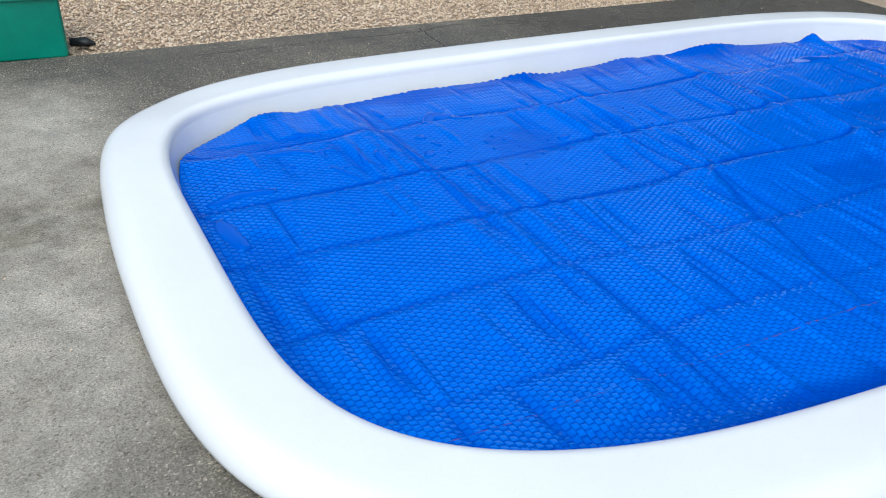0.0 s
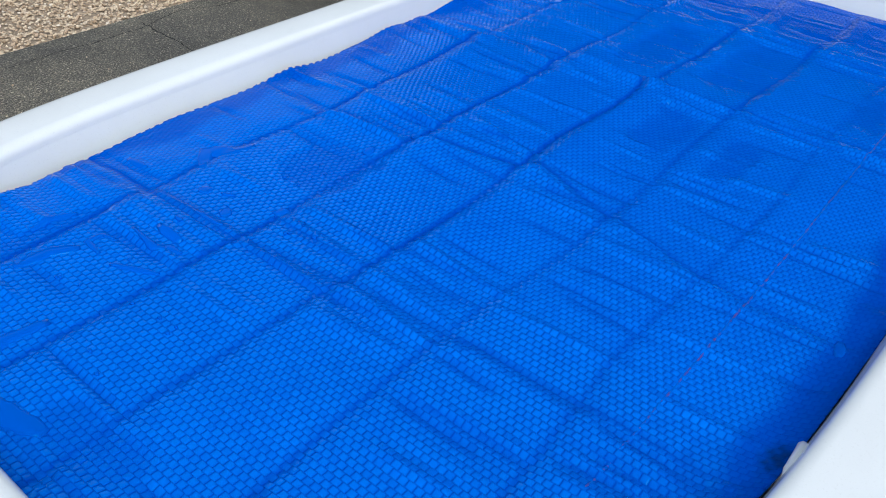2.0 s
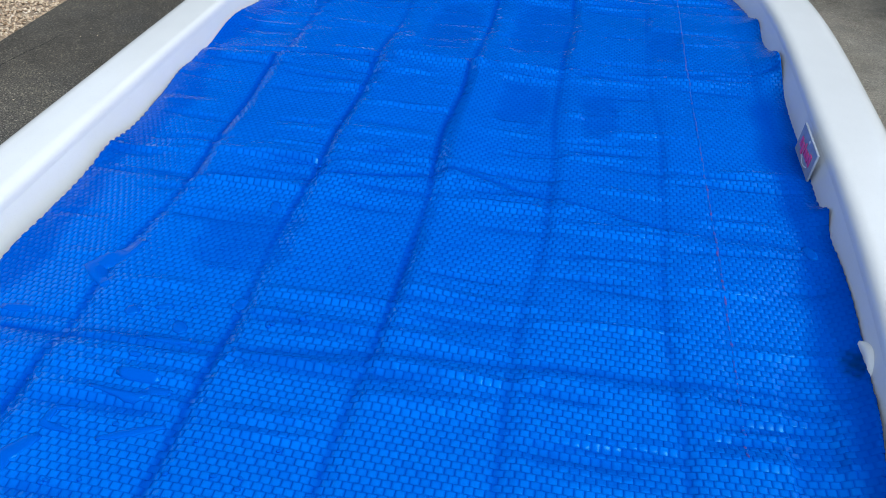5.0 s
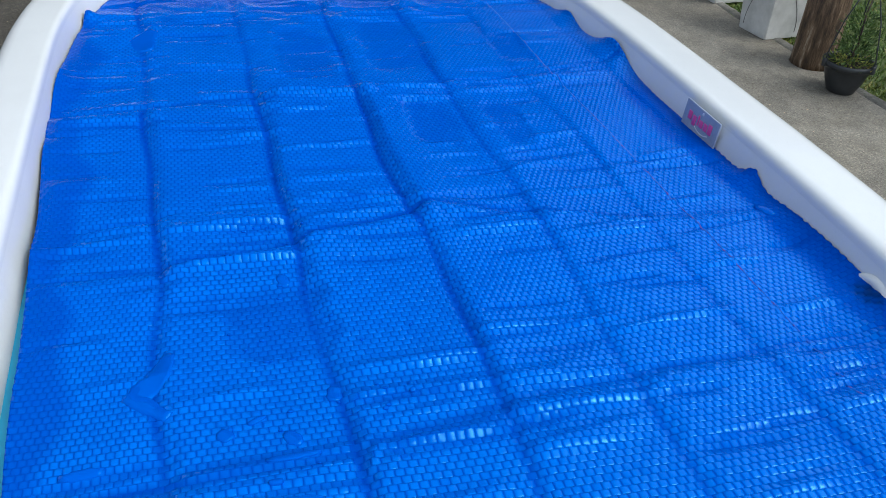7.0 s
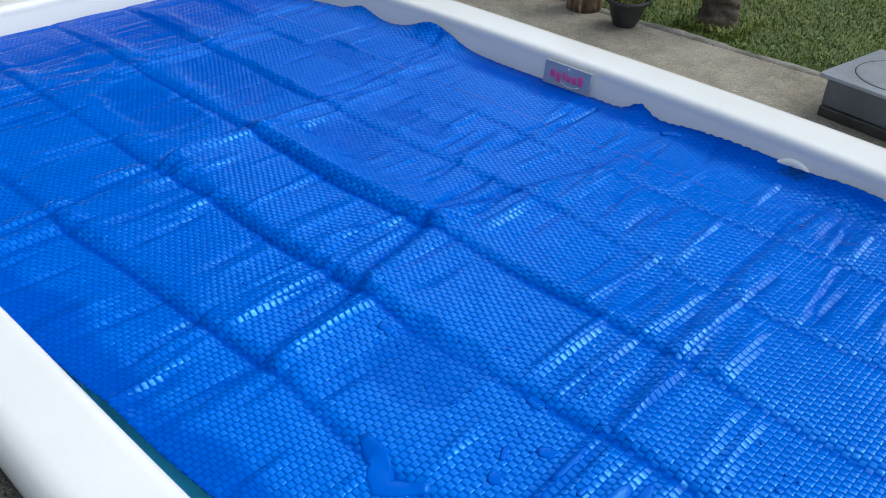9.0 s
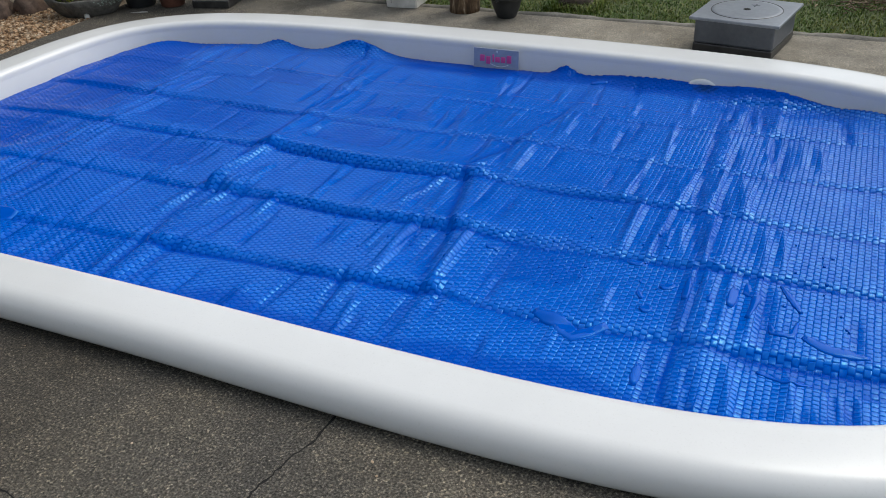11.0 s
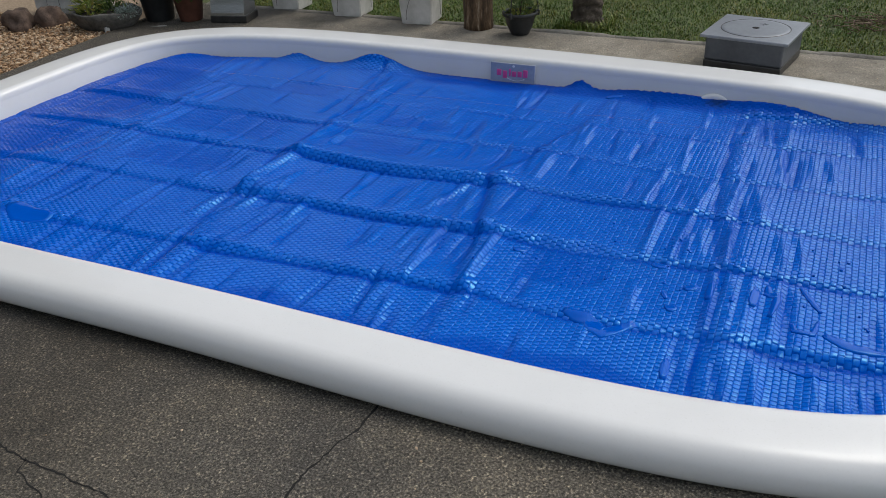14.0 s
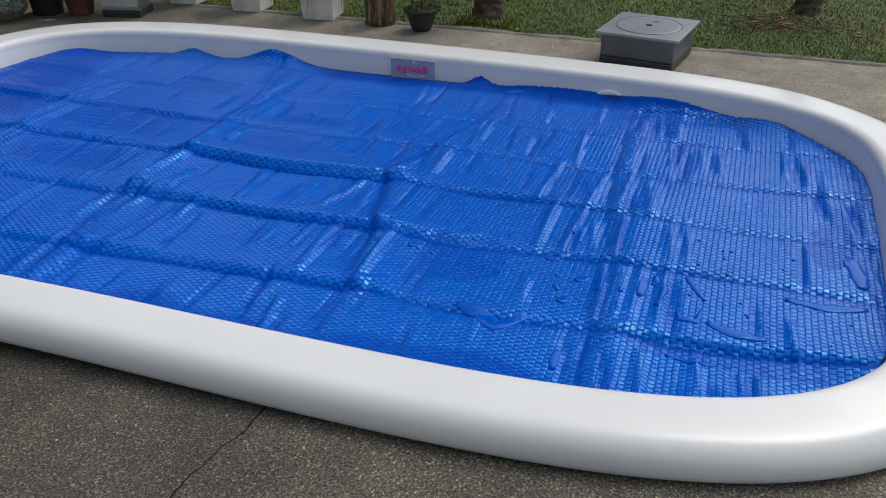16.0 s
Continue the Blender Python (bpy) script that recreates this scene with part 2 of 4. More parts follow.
rubber_mat, *_ = material("black_rubber", (0.012, 0.012, 0.013), 0.5)
sign_grey = speckled("sign_plate", [(0.3, (0.34, 0.38, 0.47)), (0.7, (0.42, 0.46, 0.54))], 30, 6, 0.2, 0.25, 0.0004)
sign_pink, *_ = material("sign_pink", (0.75, 0.09, 0.30), 0.4)
sign_pale, *_ = material("sign_pale", (0.6, 0.63, 0.68), 0.4)
steel, n_, l_, b_ = material("brushed_steel", (0.55, 0.55, 0.56), 0.32, 1.0)
s_ = noise_tex(n_, l_, 30, 6, 0.7, None, (0.5, 0.5, 30))
l_.new(ramp(n_, l_, s_, [(0.3, (0.35, 0.35, 0.36)), (0.7, (0.68, 0.68, 0.69))]), b_.inputs["Base Color"])


# ---- mesh helpers ----
def mesh_of(name, bm, mats, smooth=True):
    me = bpy.data.meshes.new(name)
    bm.to_mesh(me)
    bm.free()
    for m in (mats if isinstance(mats, (list, tuple)) else [mats]):
        me.materials.append(m)
    if smooth:
        for p in me.polygons:
            p.use_smooth = True
    return me


def part(name, bm, mat, parent=None, label="", smooth=True):
    ob = new(name, mesh_of(name, bm, mat, smooth))
    if parent is not None:
        ob.parent = parent
    return tagged(ob, label)


def thing(name, x, y, z, rz=0.0, label="", category="", group="", kind=""):
    e = new(name)
    e.empty_display_size = 0.1
    e.matrix_basis = pose(x, y, z, 0, 0, rz)
    return tagged(e, label, category, group, kind)


def raw_mesh(name, verts, faces, mats, smooth=True, mat_index=None):
    """A mesh from arrays; faces all have the same number of corners."""
    verts, faces = np.asarray(verts, dtype=np.float32), np.asarray(faces, dtype=np.int32)
    k = faces.shape[1]
    me = bpy.data.meshes.new(name)
    me.vertices.add(len(verts))
    me.vertices.foreach_set("co", verts.ravel())
    me.loops.add(faces.size)
    me.loops.foreach_set("vertex_index", faces.ravel())
    me.polygons.add(len(faces))
    me.polygons.foreach_set("loop_start", np.arange(0, faces.size, k, dtype=np.int32))
    me.polygons.foreach_set("use_smooth", np.full(len(faces), smooth))
    for m in mats:
        me.materials.append(m)
    if mat_index is not None:
        me.polygons.foreach_set("material_index", np.asarray(mat_index, dtype=np.int32))
    me.update(calc_edges=True)
    me.validate()
    return me


def box_bm(sx, sy, sz, bevel=0.0, z0=0.0, at=(0, 0), seg=2):
    bm = bmesh.new()
    bmesh.ops.create_cube(bm, size=1)
    for v in bm.verts:
        v.co = Vector((v.co.x * sx + at[0], v.co.y * sy + at[1], (v.co.z + 0.5) * sz + z0))
    if bevel:
        bmesh.ops.bevel(bm, geom=bm.edges[:], offset=bevel, segments=seg, affect='EDGES', profile=0.5)
    return bm


def lathe_bm(profile, seg=32, squash=(1, 1)):
    bm = bmesh.new()
    rings = []
    for r, z in profile:
        if r < 1e-5:
            rings.append([bm.verts.new((0, 0, z))])
        else:
            rings.append([bm.verts.new((r * squash[0] * math.cos(2 * math.pi * i / seg), r * squash[1] * math.sin(2 * math.pi * i / seg), z)) for i in range(seg)])
    for a, b in zip(rings, rings[1:]):
        for i in range(seg):
            j = (i + 1) % seg
            if len(a) == 1:
                bm.faces.new((a[0], b[j], b[i])) if len(b) > 1 else None
            elif len(b) == 1:
                bm.faces.new((a[i], a[j], b[0]))
            else:
                bm.faces.new((a[i], a[j], b[j], b[i]))
    bmesh.ops.recalc_face_normals(bm, faces=bm.faces[:])
    return bm


def tube_bm(points, radius, seg=8, bm=None):
    bm = bm or bmesh.new()
    pts = [Vector(p) for p in points]
    rings = []
    for i, p in enumerate(pts):
        d = (pts[min(i + 1, len(pts) - 1)] - pts[max(i - 1, 0)]).normalized()
        a = d.orthogonal().normalized() if i == 0 else (a - d * a.dot(d)).normalized()
        b = d.cross(a)
        r = radius[i] if isinstance(radius, (list, tuple)) else radius
        rings.append([bm.verts.new(p + r * (a * math.cos(2 * math.pi * k / seg) + b * math.sin(2 * math.pi * k / seg))) for k in range(seg)])
    for r0, r1 in zip(rings, rings[1:]):
        for k in range(seg):
            bm.faces.new((r0[k], r0[(k + 1) % seg], r1[(k + 1) % seg], r1[k]))
    bm.faces.new(rings[0][::-1])
    bm.faces.new(rings[-1])
    return bm


# ---- pool outline ----
PX, PY, PA, PB, PN, TAPER, TURN = 0.059, -1.200, 2.300, 1.245, 4.28, 0.006, -0.018


def outline(count, grow=0.0):
    """Points along the pool's inner lip, evenly spaced, moved outwards by grow, with the outward normals."""
    t = np.linspace(0, 2 * np.pi, 4000, endpoint=False)
    c, s = np.cos(t), np.sin(t)
    x = PA * np.sign(c) * np.abs(c) ** (2 / PN)
    y = PB * np.sign(s) * np.abs(s) ** (2 / PN) * (1 - TAPER * x / PA)
    cr, sr = math.cos(TURN), math.sin(TURN)
    p = np.c_[PX + cr * x - sr * y, PY + sr * x + cr * y]
    d = np.r_[0, np.cumsum(np.linalg.norm(np.diff(np.r_[p, p[:1]], axis=0), axis=1))]
    q = np.linspace(0, d[-1], count, endpoint=False)
    ring = np.c_[np.interp(q, d, np.r_[p[:, 0], p[0, 0]]), np.interp(q, d, np.r_[p[:, 1], p[0, 1]])]
    tan = np.roll(ring, -1, 0) - np.roll(ring, 1, 0)
    tan /= np.linalg.norm(tan, axis=1)[:, None]
    nor = np.c_[tan[:, 1], -tan[:, 0]]
    return ring + nor * grow, nor


def inside_amount(x, y, grow=0.0):
    """Below 1 inside the lip (shrunk by -grow), above 1 outside."""
    cr, sr = math.cos(TURN), math.sin(TURN)
    u = cr * (x - PX) + sr * (y - PY)
    v = -sr * (x - PX) + cr * (y - PY)
    return (np.abs(u / (PA + grow)) ** PN + np.abs(v / ((PB + grow) * (1 - TAPER * u / PA))) ** PN) ** (1 / PN)


# ---- ground, pavement, lawn, gravel ----
def sheet_with_hole(name, mat, grow, corners, z, rings=1, depth=0.0, sandy=None):
    """A flat sheet from the pool's outline out to a four-sided border."""
    ring, _ = outline(240, grow)
    c = np.array(corners, dtype=float)
    mid = np.array([PX, PY])
    out = []
    edge = np.r_[c, c[:1]]
    seg = np.linalg.norm(np.diff(edge, axis=0), axis=1)
    for p in ring:
        d = p - mid
        best = None
        for a, b in zip(edge, edge[1:]):
            m = np.array([d, a - b]).T
            if abs(np.linalg.det(m)) < 1e-9:
                continue
            k, s = np.linalg.solve(m, a - mid)
            if k > 0 and -1e-6 <= s <= 1 + 1e-6 and (best is None or k < best):
                best = k
        out.append(mid + d * best)
    out = np.array(out)
    for a in c:                                   # true corners
        out[np.argmin(np.linalg.norm(out - a, axis=1))] = a
    verts, n = [], len(ring)
    for k in range(rings + 1):
        f = (k / rings) ** 1.5
        for p in ring * (1 - f) + out * f:
            verts.append((p[0], p[1], z))
    total = rings
    if depth:
        for p in out:
            verts.append((p[0], p[1], z - depth))
        total += 1
    faces = [(k * n + i, k * n + (i + 1) % n, (k + 1) * n + (i + 1) % n, (k + 1) * n + i) for k in range(total) for i in range(n)]
    faces = [f[::-1] for f in faces]
    me = raw_mesh(name, verts, faces, [mat], False)
    if sandy:
        a = me.attributes.new("sandy", 'FLOAT', 'POINT')
        a.data.foreach_set("value", np.array([sandy(v[0], v[1]) for v in verts], dtype=np.float32))
    return new(name, me)


tagged(sheet_with_hole("ground", soil, 0.12, [(900, -900), (900, 900), (-900, 900), (-900, -900)], -0.03, 6), "bare brown soil reaching to the horizon", "ground", kind="structure")


def smooth01(a, b, v):
    t = min(max((v - a) / (b - a), 0.0), 1.0)
    return t * t * (3 - 2 * t)


def sandy_amount(x, y):
    w = noise.noise((x * 1.3, y * 1.3, 4.0)) * 0.4
    return max(smooth01(2.0, 2.9, x + w) * smooth01(-3.2, -2.2, y + 0.5 * w), 0.5 * smooth01(-0.1, 0.25, y + w * 0.3) * smooth01(-2.6, -0.8, x + w))


PAVED = [(8.0, -3.10), (8.0, 0.86), (-2.92, 0.98), (-2.70, -3.36)]
tagged(sheet_with_hole("pavement", concrete, 0.12, PAVED, GROUND, 24, 0.07, sandy_amount), "weathered grey concrete paving round the pool", "paving", kind="structure")


def flat_patch(name, corners, z, mat, label, category):
    me = raw_mesh(name, [(x, y, z) for x, y in corners], [list(range(len(corners)))], [mat], False)
    return tagged(new(name, me), label, category, kind="structure")


flat_patch("lawn_ground", [(8.0, 0.86), (8.0, 9.0), (-6.0, 9.0), (-2.92, 0.98)], 0.005, turf, "earth of the lawn under short grass", "lawn")
flat_patch("gravel_bed", [(-2.70, -3.36), (-2.70, -9.0), (8.0, -9.0), (8.0, -3.10)], -0.004, gravel_bed, "bed of pale tan gravel", "gravel")
flat_patch("gravel_bed", [(-2.92, 0.98), (-6.0, 0.98), (-6.0, -3.36), (-2.70, -3.36)], -0.004, gravel_bed, "bed of brown gravel by the planters", "gravel")

def settle(x, y):
    """The shell has sunk and spread a little at its corners: the shift along y and z there."""
    s = smooth01(-2.05, -2.38, y)
    w = smooth01(-0.3, 1.4, x) * s
    return 0.018 * w - 0.055 * smooth01(0.3, -1.7, x) * s - 0.018 * smooth01(0.2, 1.5, x) * smooth01(-0.55, -0.1, y), -0.014 * w


# ---- tall unseen hedges, added to close the garden and shape reflections ----
hedge_leaf = pebble_material("hedge_leaf", [(0.0, (0.02, 0.04, 0.01)), (0.6, (0.05, 0.09, 0.02)), (1.0, (0.09, 0.14, 0.04))])


def hedge(points, height, seed):
    g = np.random.default_rng(seed)
    verts, faces = [], []
    for (xa, ya), (xb, yb) in zip(points, points[1:]):
        L = math.hypot(xb - xa, yb - ya)
        n_l = int(L * height * 260)
        f, zz = g.uniform(0, 1, n_l), height * g.uniform(0, 1, n_l) ** 0.9
        out_ = g.uniform(-0.35, 0.35, n_l)
        top = height * (0.86 + 0.12 * np.sin(3.1 * f * L / 2 + seed) + 0.06 * np.sin(9 * f * L / 2))
        zz = np.minimum(zz, top)
        c = np.c_[xa + (xb - xa) * f, ya + (yb - ya) * f, zz] + out_[:, None] * np.array([-(yb - ya) / L, (xb - xa) / L, 0])
        a, b2 = g.normal(size=(n_l, 3)), g.normal(size=(n_l, 3))
        a /= np.linalg.norm(a, axis=1)[:, None]
        b2 -= a * (a * b2).sum(1)[:, None]
        b2 /= np.linalg.norm(b2, axis=1)[:, None]
        s = g.uniform(0.10, 0.22, (n_l, 1))
        k = sum(len(v) for v in verts)
        verts.append(np.stack([c - a * s, c + b2 * s * 0.5, c + a * s, c - b2 * s * 0.5], 1).reshape(-1, 3))
        faces.append(k + np.arange(n_l * 4).reshape(-1, 4))
    return tagged(new("hedge", raw_mesh("hedge", np.concatenate(verts), np.concatenate(faces), [hedge_leaf], False)), "unseen dense green hedge, added to darken reflections in the cover", "hedge", kind="stuff")


# heights and gaps chosen for which parts of the cover mirror sky
hedge([(6.0, -8.0), (-8.5, -8.0)], 3.2, 3)
hedge([(-8.5, -8.0), (-8.5, 3.5)], 9.5, 1)
hedge([(-8.5, 3.5), (-5.5, 9.5)], 4.4, 4)
hedge([(-5.5, 9.5), (0.9, 9.5)], 9.5, 5)
hedge([(0.9, 9.5), (10.0, 9.5)], 2.4, 2)


# ---- swimming pool shell ----
pool = thing("swimming_pool", PX, PY, 0.0, 0, "white fibreglass pool shell with a broad rounded rim", "pool")


def swept(name, profile, mat, parent, label="", count=320):
    verts, rows_ = [], len(profile)
    for off, z in profile:
        ring, _ = outline(count, off)  # _: the normals
        for p in ring:
            dy, dz = settle(p[0], p[1])
            k = 1 - 0.13 * smooth01(-1.2, -2.0, p[1]) - 0.08 * smooth01(2.0, 2.3, p[0]) * smooth01(-2.2, -1.6, p[1])          # the rim is narrower on that side
            steep = -0.5 * off * smooth01(-1.6, -2.2, p[1]) * smooth01(1.0, -0.2, p[0]) if -0.08 < off < 0 else 0          # steeper wall there
            q = p + steep * _[len(verts) % count] if off < 0 else p + (k - 1) * off * _[len(verts) % count]
            verts.append((q[0] - PX, q[1] + dy - PY, z + (dz if z > -0.05 else 0)))
    faces = [(k * count + i, (k + 1) * count + i, (k + 1) * count + (i + 1) % count, k * count + (i + 1) % count) for k in range(rows_ - 1) for i in range(count)]
    ob = new(name, raw_mesh(name, verts, faces, [mat]))
    ob.parent = parent
    return tagged(ob, label)


RIM = 0.132
swept("wall", [(-0.30, -1.10), (-0.22, -1.08), (-0.16, -1.0), (-0.075, -0.3), (-0.052, 0.0), (-0.038, 0.055), (-0.028, 0.090)], gelcoat, pool)
swept("rim", [(-0.0285, 0.089), (-0.0265, 0.102), (-0.0235, 0.112), (-0.0175, 0.1205), (-0.009, 0.1265), (0.001, 0.1302), (0.010, 0.1317), (0.018, RIM), (0.09, RIM - 0.0005), (0.148, 0.1310), (0.168, 0.1290), (0.187, 0.1230),
              (0.204, 0.1125), (0.218, 0.098), (0.228, 0.081), (0.232, 0.064), (0.231, 0.052), (0.226, 0.046), (0.214, 0.046), (0.16, 0.05), (0.14, -0.2)], gelcoat, pool)
bm = bmesh.new()
ring, _ = outline(160, -0.30)
bm.faces.new([bm.verts.new((p[0] - PX, p[1] - PY, -1.10)) for p in ring])
part("floor", bm, gelcoat, pool, smooth=False)
# round fitting on the long wall
bm = lathe_bm([(0.0, 0.026), (0.066, 0.026), (0.072, 0.032), (0.088, 0.032), (0.098, 0.026), (0.102, 0.0)], 40)
lamp_ring = part("wall_fitting", bm, gelcoat, pool, "round white fitting on the inner wall")
lamp_ring.matrix_basis = pose(1.18 - PX, -0.044 - PY, -0.036, 78, 0, 0)

bm = bmesh.new()
ring, _ = outline(200, -0.05)
bm.faces.new([bm.verts.new((p[0], p[1] + settle(p[0], p[1])[0], -0.034)) for p in ring])
tagged(part("water", bm, water_mat, None, smooth=False), "pool water along the edge of the cover, cyan in place of the lit wall below", "water", kind="structure").visible_shadow = False

# ---- bubble cover ----
rng = np.random.default_rng(7)
CELL_Y, CELL_X, SUB = 0.0225, 0.0195, 5
# folds along the pool: y at x = 0.4, and how they slant
LINES = [(-2.44, 0.03), (-2.005, 0.042), (-1.60, 0.030), (-1.205, 0.006), (-0.838, 0.0), (-0.47, 0.01), (-0.06, 0.0)]
CROSS = [-2.30, -1.40, -0.47, 0.47, 1.43, 2.30]                # folds across it, at y = -1.2


SEAM = -0.362


def fold_lines(x):
    return [c + k * (x - 0.4) + 0.007 * np.sin(3.1 * x + 1.7 * i) for i, (c, k) in enumerate(LINES)]


def fold_cross(y):
    folds = [c - 0.09 * (y + 1.2) + 0.02 * np.sin(4.0 * y + 2.1 * i) for i, c in enumerate(CROSS)]
    folds[3] = 0.52 + 0.22 * np.minimum(np.abs(y + 1.2), 0.85)          # the middle one bends at the ridge
    return folds


# height of each fold, stretch by stretch
AMP_L = rng.uniform(0.007, 0.016, (len(LINES), len(CROSS) + 1))
AMP_L[0], AMP_L[5], AMP_L[6] = 0.005, 0.006, 0.005
AMP_L[3, 2:6] = 0.015, 0.033, 0.016, 0.013
AMP_L[2, 2:6] = 0.011, 0.023, 0.013, 0.013
AMP_L[1, 2:6] = 0.010, 0.023, 0.012, 0.018
AMP_C = rng.uniform(0.005, 0.015, (len(CROSS), len(LINES) + 1))
AMP_C[2, 1:5] = 0.022, 0.009, 0.034, 0.012
AMP_C[3, 1:5] = 0.010, 0.012, 0.022, 0.014
AMP_C[4, 1:5] = 0.018, 0.008, 0.010, 0.007
BULGE = rng.uniform(-0.005, 0.008, (len(CROSS) + 1, len(LINES) + 1))


def eased(t):
    t = np.clip(t, 0, 1)
    return t * t * (3 - 2 * t)


def crest(d, steep, gentle):
    """A fold pressed into the sheet: a steep face before the crest, a gentle one after it."""
    up = eased((d + steep) / steep)
    down = np.exp(-np.maximum(d, 0) / gentle) * (1 + np.maximum(d, 0) / gentle)
    return np.where(d < 0, up, down)


def along_fold(amp, v, stops):
    """The fold's height along its length, passing smoothly from stretch to stretch."""
    a = np.full_like(v, amp[0])
    for k, c in enumerate(stops):
        a = a + (amp[k + 1] - amp[k]) * eased((v - c) / 0.09 + 0.5)
    return a


# wrinkles across the pool: x, y from, y to, half width, height, lean
WRINKLES = []
for i in range(len(CROSS) + 1):
    xa = CROSS[i - 1] if i else -2.4
    xb = CROSS[i] if i < len(CROSS) else 2.5
    for j in range(len(LINES) - 1):
        ya, yb = LINES[j][0], LINES[j + 1][0]
        for _ in range(rng.integers(8, 15)):
            x0 = xa + (xb - xa) * (rng.beta(0.6, 0.6))
            a, b = sorted(rng.uniform(0, 1, 2))
            if b - a < 0.35:
                a, b = max(0, a - 0.25), min(1, b + 0.25)
            WRINKLES.append((x0, ya + (yb - ya) * a, ya + (yb - ya) * b, rng.uniform(0.010, 0.021), rng.choice([1, -1]) * rng.uniform(0.004, 0.011), rng.uniform(-0.14, 0.04)))
WRINKLES += [(0.675, -1.98, -1.66, 0.014, 0.014, -0.03), (0.64, -1.14, -0.88, 0.018, 0.014, -0.03), (0.72, -0.75, -0.5, 0.016, 0.011, -0.05),
             (0.46, -2.0, -1.66, 0.02, 0.012, -0.05), (0.38, -1.57, -1.2, 0.02, 0.012, 0.25), (-0.45, -1.62, -1.2, 0.022, 0.014, 0.12), (-0.30, -1.75, -1.60, 0.016, -0.011, 0.1),
             (-0.36, -1.80, -1.58, 0.014, 0.012, 0.1), (-0.42, -1.82, -1.56, 0.013, -0.012, 0.08), (-0.50, -1.85, -1.62, 0.014, 0.010, 0.05),
             (1.44, -1.95, -1.57, 0.018, 0.012, -0.03), (1.46, -1.56, -1.15, 0.022, -0.012, -0.03), (1.56, -1.93, -1.6, 0.016, 0.010, 0.0), (1.64, -1.93, -1.58, 0.016, 0.010, 0.0)]
# places where the sheet clings to the water: x, y, half lengths
PATCHES = [(0.95, -1.72, 0.15, 0.15), (-0.12, -0.72, 0.2, 0.07), (-1.0, -1.0, 0.32, 0.16), (-0.95, -1.42, 0.30, 0.13), (-1.75, -1.0, 0.3, 0.16), (-1.8, -0.6, 0.28, 0.16),
           (-1.85, -1.5, 0.25, 0.15), (-0.15, -1.02, 0.22, 0.10), (2.15, -1.25, 0.07, 0.16), (1.9, -2.02, 0.3, 0.05), (-0.9, -0.45, 0.2, 0.08), (1.55, -0.2, 0.35, 0.06)]


